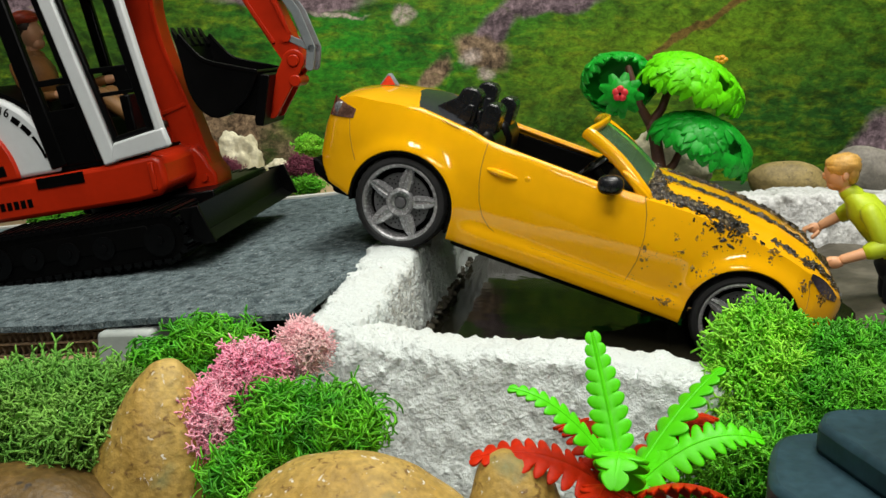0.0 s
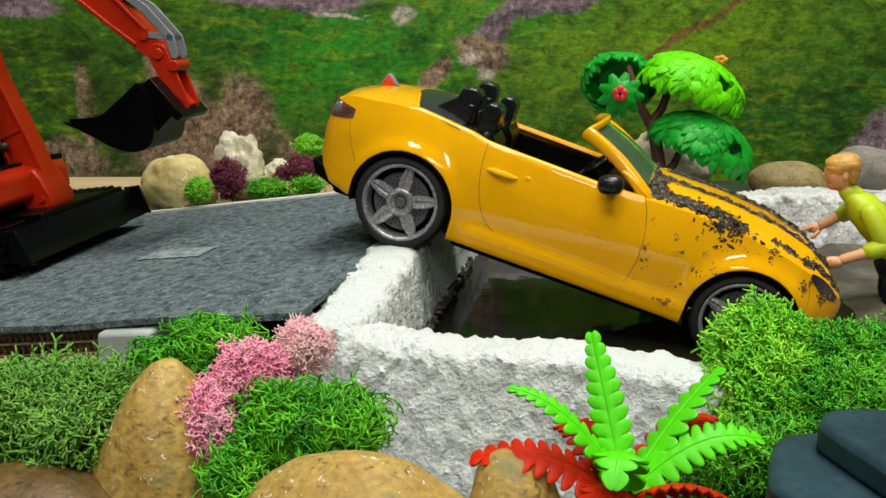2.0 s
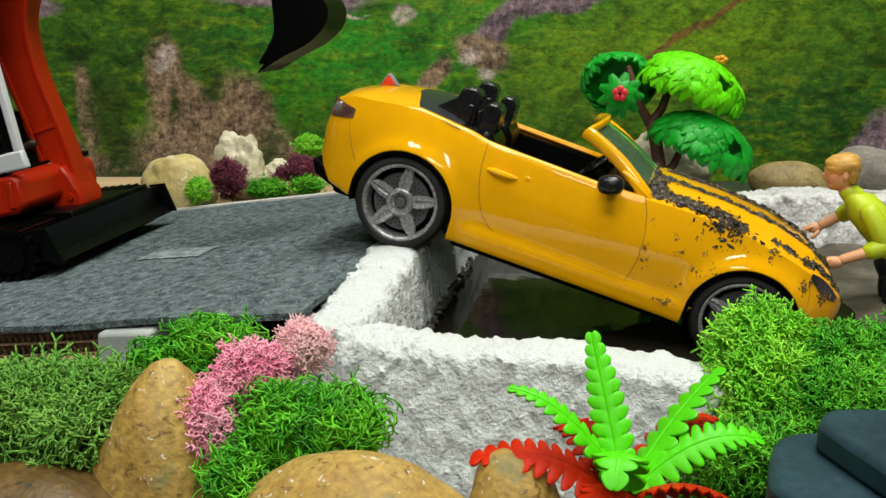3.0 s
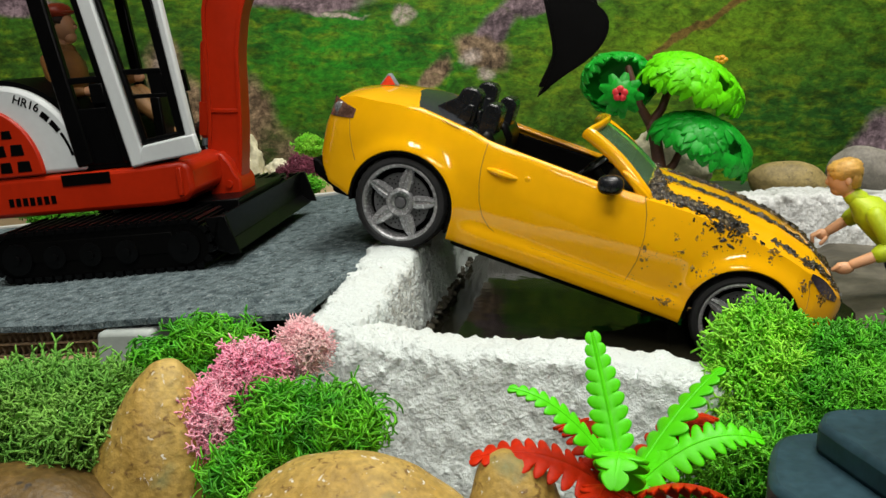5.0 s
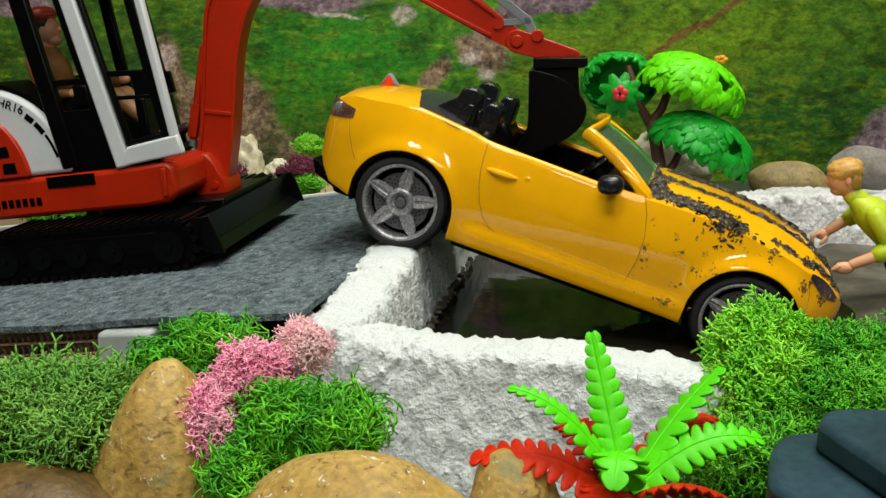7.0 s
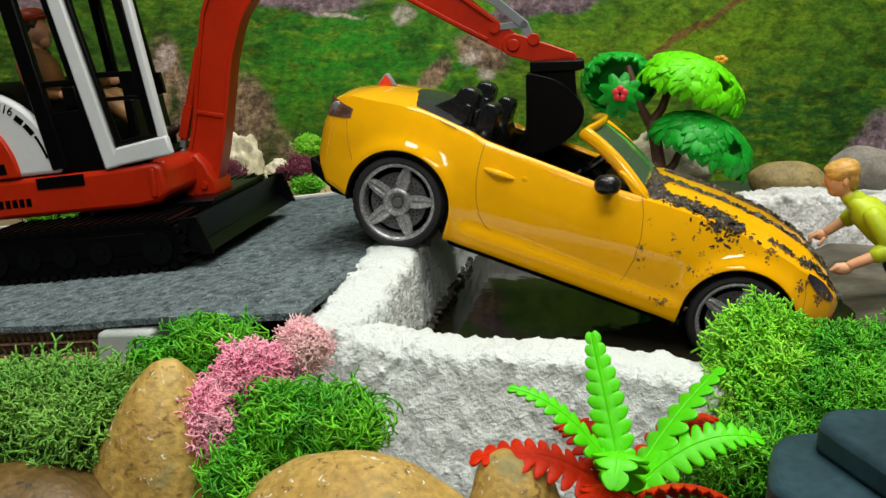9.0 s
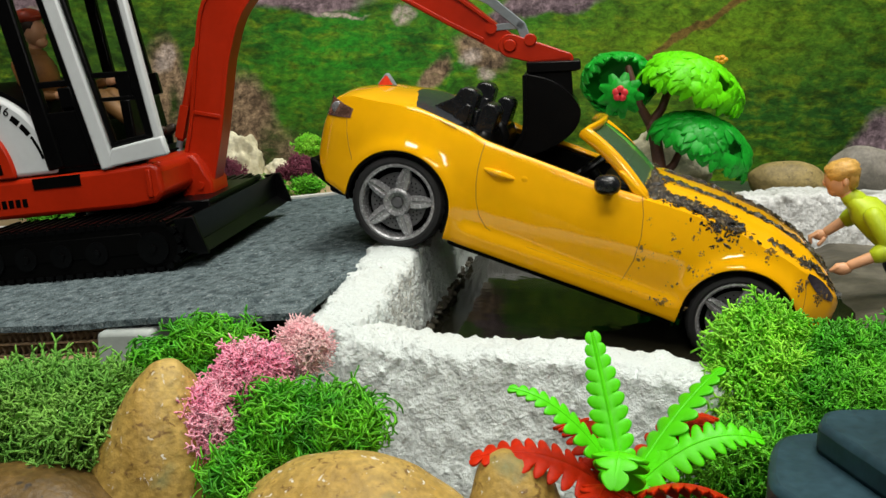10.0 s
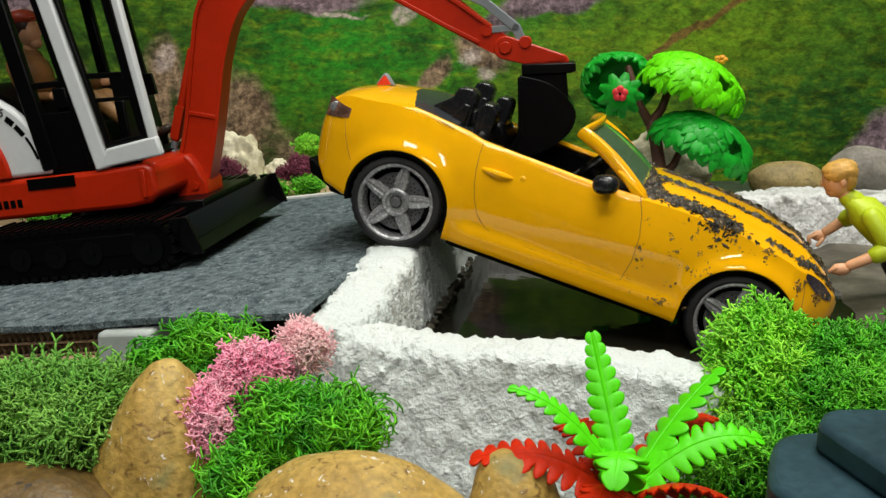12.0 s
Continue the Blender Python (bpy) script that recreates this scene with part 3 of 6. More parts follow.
def car_deck(x, y):
    """Height of bonnet and boot lid at x and |y|, in millimetres."""
    hw = car_side(x, lerp(CAR_Z_SH, x))
    s = min(1.0, max(0.0, 1 - abs(y) / hw))
    zs, zt = lerp(CAR_Z_SH, x), lerp(CAR_Z_TOP, x)
    return zs + (zt - zs) * (1 - (1 - s) ** 2.6) + 0.9 * math.exp(-((abs(y) - 24) / 3.5) ** 2) * (1 if 120 < x < 205 else 0)


def mm(p):
    return tuple(c * 0.001 for c in p)


def car_wheel(name, x, y, side, car):
    """side is -1 for the side that faces the camera."""
    w = part(name, Shape().tube([(0, 0.004, 0), (0, 0.014, 0)], 0.004, 12, cap=False), BLACK_MATT, car)
    w.matrix_basis = pose(x, y, 0.024, 0, 0, 0 if side < 0 else 180)
    prof = [(19.0, -0.4), (20.5, -0.9), (22.4, -0.3), (23.6, 1.4), (24.0, 3.5), (24.0, 13.5), (23.5, 16), (21, 17), (16, 17)]
    rows = []
    for i in range(97):
        a = 2 * math.pi * i / 96
        r = []
        for k, (rad, yy) in enumerate(prof):
            tread = -0.55 if (k in (3, 4, 5) and i % 3 == 0) else 0
            r.append(mm(((rad + tread) * math.cos(a), yy, (rad + tread) * math.sin(a))))
        rows.append(r)
    part("tyre", Shape().grid(rows), RUBBER, w, "black treaded tyre", smooth=35)
    rim = Shape()
    lip = [(19.4, 0.2), (19.3, -0.5), (18.4, -0.7), (17.6, 0.0), (17.2, 2.2), (17.2, 9.0)]
    rim.grid([[mm((r * math.cos(a), yy, r * math.sin(a))) for r, yy in lip] for a in np.linspace(0, 2 * math.pi, 65)])
    for k in range(5):
        a = radians(90 + 72 * k)
        c, s_ = math.cos(a), math.sin(a)

        def at(u, v, d):
            return mm((u * c - v * s_, d, u * s_ + v * c))
        ring = [(5.5, 2.4), (8.0, 3.6), (12, 3.5), (15.5, 2.7), (17.6, 1.7)]
        top = [[at(u, -v, 1.6), at(u, -v * 0.8, 0.5), at(u, -v * 0.30, 0.1), at(u, -v * 0.12, 0.75), at(u, v * 0.12, 0.75), at(u, v * 0.30, 0.1), at(u, v * 0.8, 0.5), at(u, v, 1.6), at(u, v * 0.9, 3.4), at(u, -v * 0.9, 3.4)] for u, v in ring]
        rim.grid(top, ring=True)
    hub = [(7.3, 2.2), (7.1, 0.2), (6.2, -0.6), (5.1, -0.3), (4.8, 1.2), (3.3, 1.2)]
    rim.grid([[mm((r * math.cos(a), yy, r * math.sin(a))) for r, yy in hub] for a in np.linspace(0, 2 * math.pi, 33)])
    part("rim", rim, SILVER, w, "silver-grey five-spoke rim", smooth=35)
    disc = [(14.6, 4.4), (14.2, 3.8), (5, 3.8), (0.1, 3.8)]
    s = Shape().grid([[mm((r * math.cos(a), yy, r * math.sin(a))) for r, yy in disc] for a in np.linspace(0, 2 * math.pi, 33)])
    part("brake_disc", s, DISC, w, "grey drilled brake disc")
    s = Shape()
    for k in range(40):
        a = 2 * math.pi * k / 40
        for r in (12.6, 10.2) if k % 2 else (11.4, 9.2):
            s.tube([mm((r * math.cos(a), 3.85, r * math.sin(a))), mm((r * math.cos(a), 3.6, r * math.sin(a)))], 0.0004, 6, cap=False)
    part("drill_hole", s, BLACK_MATT, w, "small dark drilled holes")
    cap = [(3.2, 1.4), (3.0, 0.3), (2.2, 0.0), (0.1, -0.1)]
    s = Shape().grid([[mm((r * math.cos(a), yy, r * math.sin(a))) for r, yy in cap] for a in np.linspace(0, 2 * math.pi, 7)])
    part("hub_nut", s, DISC, w, "dark six-sided hub nut", smooth=False)
    well = Shape()
    well.grid([[mm((r * math.cos(a), yy, r * math.sin(a))) for r, yy in ((17.2, 9.0), (16, 12), (0.1, 12))] for a in np.linspace(0, 2 * math.pi, 33)])
    part("barrel", well, BLACK_MATT, w)
    return w


def roadster():
    car = thing("roadster", "yellow open toy roadster, muddy bonnet, nose down in the pool", "toy car")
    xs = set(np.linspace(REAR, 217, 90))
    for cx, cz, r in ARCHES:
        xs |= set(cx + r * math.sin(a) for a in np.linspace(-math.pi / 2, math.pi / 2, 44))
        xs |= {cx - r - 0.05, cx + r + 0.05}
    xs |= {-8.0, 112.0}
    xs = sorted(xs)
    side, nrow, ntop = {}, 22, 12
    s = Shape()
    for sg in (-1, 1):
        rows = []
        for x in xs:
            zb, zs = car_bottom(x), lerp(CAR_Z_SH, x)
            r = []
            y0 = car_side(x, zb)
            r.append(mm((x, sg * (y0 - 3.0), zb + 0.3)))
            r.append(mm((x, sg * (y0 - 0.5), zb)))
            for j in range(nrow):
                z = zb + 0.5 + (zs - zb - 0.5) * j / (nrow - 1)
                r.append(mm((x, sg * car_side(x, z), z)))
            rows.append(r)
        s.grid(rows, flip=sg > 0)
        # bonnet, boot lid and the rim of the cockpit
        for lo, hi in ((REAR, -8.0), (112.0, 217)):
            rows = []
            for x in [q for q in xs if lo <= q <= hi]:
                hw = car_side(x, lerp(CAR_Z_SH, x))
                rows.append([mm((x, sg * hw * (1 - j / ntop), car_deck(x, hw * (1 - j / ntop)))) for j in range(ntop + 1)])
            s.grid(rows, flip=sg > 0)
        rows = []
        for x in [q for q in xs if -8.0 <= q <= 112.0]:
            zs = lerp(CAR_Z_SH, x)
            hw = car_side(x, zs)
            rows.append([mm((x, sg * hw, zs)), mm((x, sg * (hw - 1.2), zs + 0.7)), mm((x, sg * (hw - 3.2), zs + 0.6)), mm((x, sg * (hw - 4.0), zs - 0.6)), mm((x, sg * (hw - 4.1), zs - 1.6))])
        s.grid(rows, flip=sg > 0)
    # closed ends
    for x in (xs[0], xs[-1]):
        zb, zs = car_bottom(x), lerp(CAR_Z_SH, x)
        col = [(car_side(x, zb + (zs - zb) * j / 8), zb + (zs - zb) * j / 8) for j in range(9)]
        s.grid([[mm((x, -y, z)), mm((x, -y * 0.4, z)), mm((x, y * 0.4, z)), mm((x, y, z))] for y, z in col], flip=x > 0)
        hw = car_side(x, zs)
        s.grid([[mm((x, hw * (1 - j / 6), zs - 0.05)), mm((x, hw * (1 - j / 6), car_deck(x, hw * (1 - j / 6))))] for j in range(13)])
    part("body", s, YELLOW, car, "glossy yellow plastic body", smooth=50)
    # black underbody, wheel wells and cabin tub
    s = Shape().box(-0.040, 0.206, -0.033, 0.033, 0.0125, 0.046).box(0.030, 0.146, -0.0495, 0.0495, 0.0115, 0.018)
    part("underbody", s, BLACK_MATT, car, "black plastic underside", bevel=0.002)
    for cx, cz, r in ARCHES:
        for sg in (-1, 1):
            s = Shape()
            pts = arc(cx, cz, r - 0.2, -14, 194, 40)
            rows = []
            for x, z in pts:
                y = car_side(x, max(z, lerp(CAR_Z_BOT, x)))
                k = (r - 1.6) / (r - 0.2)
                xi, zi = cx + (x - cx) * k, cz + (z - cz) * k
                rows.append([mm((x, sg * (y - 0.3), z)), mm((xi, sg * (y - 0.8), zi)), mm((xi, sg * 30, zi)), mm((x, sg * 30, z))])
            s.grid(rows, ring=True)
            part("arch_liner", s, BLACK_MATT, car, "black wheel arch lining")
    tub = Shape()
    tub.box(0.020, 0.112, -0.0455, 0.0455, 0.020, 0.024)
    for sg in (-1, 1):
        tub.box(0.014, 0.112, sg * 0.0468 - 0.0008, sg * 0.0468 + 0.0008, 0.020, 0.0615)
    tub.box(0.012, 0.018, -0.046, 0.046, 0.020, 0.064)
    tub.slab([(0.094, 0.024), (0.092, 0.058), (0.098, 0.066), (0.113, 0.0695), (0.113, 0.024)], -0.046, 0.046)
    tub.box(0.024, 0.094, -0.005, 0.005, 0.024, 0.036)
    part("cabin_tub", tub, BLACK_CABIN, car, "black cabin with dashboard and tunnel", bevel=0.0012)
    # dark cover behind the seats
    rows = []
    for i in range(15):
        x = -14 + 32 * i / 14
        k = i / 14
        w = 47.5 - 10 * (1 - k) ** 2 * (1 if k < 1 else 0) - (16 * (1 - k / 0.2) ** 2 if k < 0.2 else 0)
        rows.append([mm((x, -w + 2 * w * j / 16, lerp(CAR_Z_SH, x) + 0.8 + (4.2 - 1.6 * k) * (1 - abs(2 * j / 16 - 1) ** 2.6) - 1.5 * k)) for j in range(17)])
    s = Shape().grid(rows)
    low = [[(p[0], p[1], p[2] - 0.004) for p in r] for r in rows]
    s.grid(low, flip=True)
    s.grid([rows[-1], low[-1]])
    part("rear_cover", s, COVER, car, "dark grey-black cover behind the seats")
    # the yellow lid widens to the cover
    rows = []
    for i in range(11):
        x = -10 + 9.0 * i / 10
        hw = car_side(x, lerp(CAR_Z_SH, x))
        rows.append([mm((x, -hw + 2 * hw * j / 20, car_deck(x, -hw + 2 * hw * j / 20) - 1.2 * (i / 10) ** 2)) for j in range(21)])
    part("boot_lid_edge", Shape().grid(rows), YELLOW, car)
    # roll hoops and seats
    for y in (-24, 24):
        hoop = Shape()
        hoop.slab([mm3 for mm3 in ((-0.002, 0.070), (0.0095, 0.0795), (0.0110, 0.0845), (0.0135, 0.0862), (0.0185, 0.0862), (0.0210, 0.0840), (0.0215, 0.064), (0.000, 0.064))], y * 0.001 - 0.0065, y * 0.001 + 0.0065)
        h = part("roll_hoop", hoop, SEAT_BLACK, car, "black roll hoop", bevel=0.0009)
        s = Shape().slab([(0.012, 0.070), (0.0165, 0.0785), (0.0195, 0.0785), (0.0195, 0.069)], y * 0.001 - 0.0082, y * 0.001 + 0.0082)
        part("hoop_pad", s, SEAT_BLACK, h, bevel=0.0006)
        seat = part("seat", Shape().slab([(0.030, 0.024), (0.024, 0.060), (0.027, 0.069), (0.032, 0.070), (0.037, 0.064), (0.041, 0.034), (0.066, 0.036), (0.068, 0.024)], y * 0.001 - 0.016, y * 0.001 + 0.016), BLACK, car, "black bucket seat", bevel=0.003)
        s = Shape().slab([(0.0240, 0.066), (0.0245, 0.0800), (0.0265, 0.0822), (0.0310, 0.0822), (0.0335, 0.0795), (0.0335, 0.064)], y * 0.001 - 0.0085, y * 0.001 + 0.0085)
        hr = part("headrest", s, SEAT_BLACK, seat, "black headrest", bevel=0.0009)
        s = Shape().slab([(0.0225, 0.069), (0.0205, 0.076), (0.023, 0.077), (0.024, 0.069)], y * 0.001 - 0.005, y * 0.001 + 0.005)
        part("headrest_back", s, SEAT_BLACK, seat, bevel=0.001)
    s = Shape().box(0.008, 0.026, -0.044, 0.044, 0.062, 0.068)
    part("seat_bulkhead", s, SEAT_BLACK, car, bevel=0.0015)
    # steering wheel on the far side
    c = Vector((0.083, 0.024, 0.060))
    ax = Vector((-0.8, 0, 0.6))
    u, v = Vector((0, 1, 0)), Vector((0.6, 0, 0.8))
    ring = [c + (u * math.cos(a) + v * math.sin(a)) * 0.0125 for a in np.linspace(0, 2 * math.pi, 25)]
    sw = part("steering_wheel", Shape().tube(ring, 0.0016, 8, cap=False), BLACK, car, "black steering wheel")
    s = Shape()
    for a in (90, 210, 330):
        s.tube([c, c + (u * math.cos(radians(a)) + v * math.sin(radians(a))) * 0.012], 0.0014, 6)
    s.tube([c, c - ax * 0.014], 0.003, 10)
    part("steering_column", s, BLACK_MATT, sw)
    # windscreen: frame and pane
    base = [(112.5 + 6 * (1 - (y / 44) ** 2), y, 66.2 + 5.0 * (1 - (y / 44) ** 2)) for y in np.linspace(-45, 45, 17)]
    head = [(77.0 + 5 * (1 - (y / 44) ** 2), y * 0.86, 84.6 + 3.4 * (1 - (y / 44) ** 2)) for y in np.linspace(-45, 45, 17)]
    pane = Shape()
    rows = [[mm((b[0] + (h[0] - b[0]) * k, b[1] + (h[1] - b[1]) * k, b[2] + (h[2] - b[2]) * k + 2.2 * math.sin(math.pi * k))) for b, h in zip(base, head)] for k in np.linspace(0, 1, 9)]
    pane.grid(rows).grid([[(p[0] - 0.001, p[1], p[2] - 0.0006) for p in r] for r in rows], flip=True)
    screen = part("windscreen_frame", Shape().tube([rows[k][0] for k in range(9)] + list(rows[8][1:-1]) + [rows[k][16] for k in range(8, -1, -1)], [0.0033] * 9 + [0.0034] * 15 + [0.0033] * 9, 12, flat=0.62), YELLOW, car, "yellow windscreen frame")
    g = part("windscreen", pane, GLASS, screen, "green-tinted clear windscreen")
    g.visible_shadow = False
    for y in (-0.0478, 0.0435):
        s = Shape().slab([(0.112, 0.062), (0.116, 0.0655), (0.1015, 0.0735), (0.098, 0.0735)], y, y + 0.0043)
        part("pillar_foot", s, YELLOW, screen, bevel=0.001)
    # mirrors, handles, seams, lamps
    for sg in (-1, 1):
        s = Shape().ball((0.0955, sg * 0.0575, 0.0672), (0.0062, 0.0048, 0.0047), turn=Euler((0, radians(-18), 0)).to_matrix(), power=0.8)
        s.tube([(0.097, sg * 0.049, 0.063), (0.096, sg * 0.0555, 0.0655)], 0.0022, 8)
        part("wing_mirror", s, SEAT_BLACK, car, "black wing mirror")
        s = Shape()
        s.tube([mm((38.2 + 14 * k, sg * (car_side(38.2 + 14 * k, 54) + 1.1 * math.sin(math.pi * k) + 0.1), 54.2)) for k in np.linspace(0, 1, 9)], [0.0009, 0.0013, 0.0016, 0.0017, 0.0017, 0.0017, 0.0016, 0.0013, 0.0008], 8)
        part("door_handle", s, YELLOW, car, "yellow moulded door handle")
        s = Shape().ball(mm((57.5, sg * (car_side(57.5, 55.5) - 0.1), 55.5)), (0.0016, 0.0004, 0.0016), rings=10, segs=16)
        part("lock_boss", s, YELLOW, car)
        door = [(33.8, 66.0), (33.9, 60), (34.6, 53), (36.0, 46), (38.5, 38), (42, 31.5), (47, 26.8), (53, 24.8), (70, 24.5), (95, 24.4), (117, 24.5), (119, 36), (118.5, 48), (116, 58), (112.8, 65.3)]
        dense = []
        for a, b in zip(door, door[1:]):
            dense += [(a[0] + (b[0] - a[0]) * k / 5, a[1] + (b[1] - a[1]) * k / 5) for k in range(5)]
        dense.append(door[-1])
        s = Shape().tube([mm((x, sg * (car_side(x, z) + 0.02), z)) for x, z in dense], 0.00022, 6)
        part("door_seam", s, YELLOW_SEAM, car, "fine dark door seam")
        seam = [(-36, 55), (-33.5, 48), (-30.5, 42), (-27, 37)]
        s = Shape().tube([mm((x, sg * (car_side(x, z) + 0.02), z)) for x, z in seam], 0.0002, 6)
        part("bumper_seam", s, YELLOW_SEAM, car)
        seam = [(196, 53), (198, 47), (199, 41), (198, 36)]
        s = Shape().tube([mm((x, sg * (car_side(x, z) + 0.02), z)) for x, z in seam], 0.0002, 6)
        part("bumper_seam", s, YELLOW_SEAM, car)
        # tail lamp wraps the corner
        rows = []
        for i in range(9):
            k = i / 8
            x = -51.2 + 17.0 * k
            lo, hi = 52.0 + 4.0 * k, 62.8 - 2.2 * k
            rows.append([mm((x, sg * (car_side(x, lo + (hi - lo) * j / 6) + 0.45 * math.sin(math.pi * min(1, k * 1.0 + 0.001)) + 0.25), lo + (hi - lo) * j / 6)) for j in range(7)])
        tl = part("tail_lamp", Shape().grid(rows, flip=sg < 0), LAMP_RED, car, "smoked red tail lamp")
        # pale bulb disc, enlarged to stand in for a white reflection on the lens
        s = Shape().ball(mm((-43.5, sg * (car_side(-43.5, 58) + 0.1), 58.2)), (0.0030, 0.0009, 0.0030))
        part("bulb_glint_disc", s, SILVER, tl, "pale round bulb disc standing in for the lens glint")
        rows = []
        for i in range(9):
            k = i / 8
            x = 196 + 16 * k
            mid, h = 55.5 - 8.5 * k, 3.0 * math.sin(math.pi * (0.12 + 0.76 * k))
            rows.append([mm((x, sg * (car_side(x, mid - h + 2 * h * j / 4) + 0.5), mid - h + 2 * h * j / 4)) for j in range(5)])
        part("headlamp", Shape().grid(rows, flip=sg < 0), LENS, car, "dark muddy headlamp")
    s = Shape().slab([(-0.0385, 0.0690), (-0.0355, 0.0765), (-0.034, 0.0765), (-0.028, 0.0715)], -0.0022, 0.0022)
    fin = part("brake_light_base", s, GREY, car, "grey fin on the boot lid", bevel=0.0008)
    s = Shape().slab([(-0.0375, 0.0692), (-0.0352, 0.0752), (-0.0338, 0.0752), (-0.0300, 0.0718)], -0.0026, 0.0026)
    part("brake_light", s, REDFIN, fin, "red fin-shaped brake light")
    s = Shape().slab([(-0.0522, 0.028), (-0.0490, 0.021), (-0.037, 0.0165), (-0.026, 0.0165), (-0.026, 0.019), (-0.038, 0.021), (-0.048, 0.028)], -0.040, 0.040)
    part("rear_skirt", s, BLACK_MATT, car, "black lower rear bumper", bevel=0.001)
    for k, (cx, cz, r) in enumerate(ARCHES):
        car_wheel("wheel", cx * 0.001, -0.0515, -1, car)
        car_wheel("wheel", cx * 0.001, 0.0515, 1, car)
    # mud: crusts on the bonnet and splashes down the near wing
    rng = random.Random(4)

    def crumb(s, x, y, z, r, up):
        spin = rng.random() * 6
        t = Euler((rng.uniform(-0.4, 0.4), rng.uniform(-0.4, 0.4), spin) if up else (rng.uniform(-0.2, 0.2), spin, rng.uniform(-0.2, 0.2))).to_matrix()
        flat = (rng.uniform(0.5, 1.9), rng.uniform(0.4, 1.1), rng.uniform(0.3, 0.7)) if up else (rng.uniform(0.5, 2.0), 0.28, rng.uniform(0.35, 1.0))
        s.ball(mm((x, y, z)), [r * 0.001 * q for q in flat], rings=5, segs=8, rough=0.55, freq=2.2, seed=rng.random() * 50, turn=t)

    s = Shape()
    streaks = [((114, -38), (150, -42), 3.6, 380), ((113, 0), (119, -36), 3.4, 140), ((113, 20), (118, 42), 3.2, 90), ((122, -14), (200, -20), 2.6, 230), ((124, 16), (205, 14), 3.4, 300), ((160, 34), (196, 30), 3.4, 120), ((196, -38), (211, -30), 2.6, 110), ((200, -20), (214, 8), 3.0, 140), ((142, -42), (158, -46), 3.6, 420), ((118, -40), (140, -46), 2.8, 120), ((148, -43), (157, -48), 4.6, 300), ((114, -30), (118, -44), 3.0, 160), ((176, -42), (196, -42), 1.6, 50)]
    for a, b, w, n in streaks:
        for i in range(int(n * 1.6)):
            k = rng.random()
            x, y = a[0] + (b[0] - a[0]) * k + rng.gauss(0, w), a[1] + (b[1] - a[1]) * k + rng.gauss(0, w)
            if noise.noise(Vector((x * 0.16, y * 0.16, 3))) < -0.20 or not 112.5 < x < 215 or abs(y) > car_side(x, lerp(CAR_Z_SH, x)) - 0.3:
                continue
            crumb(s, x, y, car_deck(x, y) + 0.05, rng.choice((0.2, 0.25, 0.35, 0.5, 0.8, 1.2)) * rng.uniform(0.7, 1.1), 1)
    # the crust itself: a lumpy skin where the streaks lie
    step, cells = 0.55, {}

    def thick(x, y):
        best = 0.0
        for p, q, w, n in streaks:
            d = Vector((q[0] - p[0], q[1] - p[1]))
            u = max(0.0, min(1.0, ((x - p[0]) * d.x + (y - p[1]) * d.y) / d.length_squared))
            best = max(best, math.exp(-((x - p[0] - d.x * u) ** 2 + (y - p[1] - d.y * u) ** 2) / (w * 1.55) ** 2))
        return best + 0.42 * noise.noise(Vector((x * 0.22, y * 0.22, 1))) + 0.34 * noise.noise(Vector((x * 0.7, y * 0.7, 5))) - 0.62
    for i in range(int(103 / step)):
        for j in range(int(94 / step)):
            x, y = 112.5 + i * step, -47 + j * step
            if abs(y) < car_side(x, lerp(CAR_Z_SH, x)) - 0.4:
                h = thick(x, y)
                if h > -0.06:
                    cells[i, j] = (x, y, car_deck(x, y) + max(-0.1, min(2.2, h * 3.2)) + 0.75 * noise.noise(Vector((x * 0.55, y * 0.55, 7))) + 0.42 * noise.noise(Vector((x * 1.6, y * 1.6, 2))))
    vid = {q: n for n, q in enumerate(cells)}
    s.add([mm(p) for p in cells.values()], [tuple(vid[q] for q in ((i, j), (i + 1, j), (i + 1, j + 1), (i, j + 1))) for i, j in cells if (i + 1, j) in vid and (i + 1, j + 1) in vid and (i, j + 1) in vid])
    for i in range(90):
        x = rng.gauss(152, 4.0)
        z = lerp(CAR_Z_SH, x) - abs(rng.gauss(0, 3.2)) * (1.4 if x > 150 else 0.7)
        crumb(s, x, -car_side(x, z) - 0.15, z, rng.uniform(0.4, 1.1), 0)
    part("mud_crust", s, MUD, car, "dark wet mud crusts on the bonnet", weld=False)
    s = Shape()
    for i in range(1500):
        x, z = rng.gauss(147, 11), rng.gauss(54, 8)
        if rng.random() < 0.25:
            x, z = rng.uniform(118, 170), rng.uniform(20, 64)
        if z > lerp(CAR_Z_SH, x) or z < car_bottom(x) + 1 or noise.noise(Vector((x * 0.18, z * 0.18, 8))) + 0.5 * noise.noise(Vector((x * 0.6, z * 0.6, 2))) < 0.26:
            continue
        big = rng.random() < 0.15
        crumb(s, x, -car_side(x, z) - 0.02, z, rng.uniform(0.4, 0.85) if big else rng.uniform(0.12, 0.40), 0)
    for i in range(90):
        crumb(s, rng.gauss(141, 4), -car_side(140, 20) - 0.05, rng.gauss(22, 1.0), rng.uniform(0.2, 0.7), 0)
    for cx, cz, n in ((176, 60, 25), (121, 45, 5), (122, 38, 6), (205, 47, 60), (194, 50, 30)):
        for i in range(n):
            x, z = rng.gauss(cx, 1.3), rng.gauss(cz, 2.0)
            crumb(s, x, -car_side(x, z) - 0.02, z, rng.uniform(0.3, 0.9), 0)
    part("mud_splash", s, FLECK, car, "dry brown mud flecks on the wing", weld=False)
    return car


CAR = roadster()


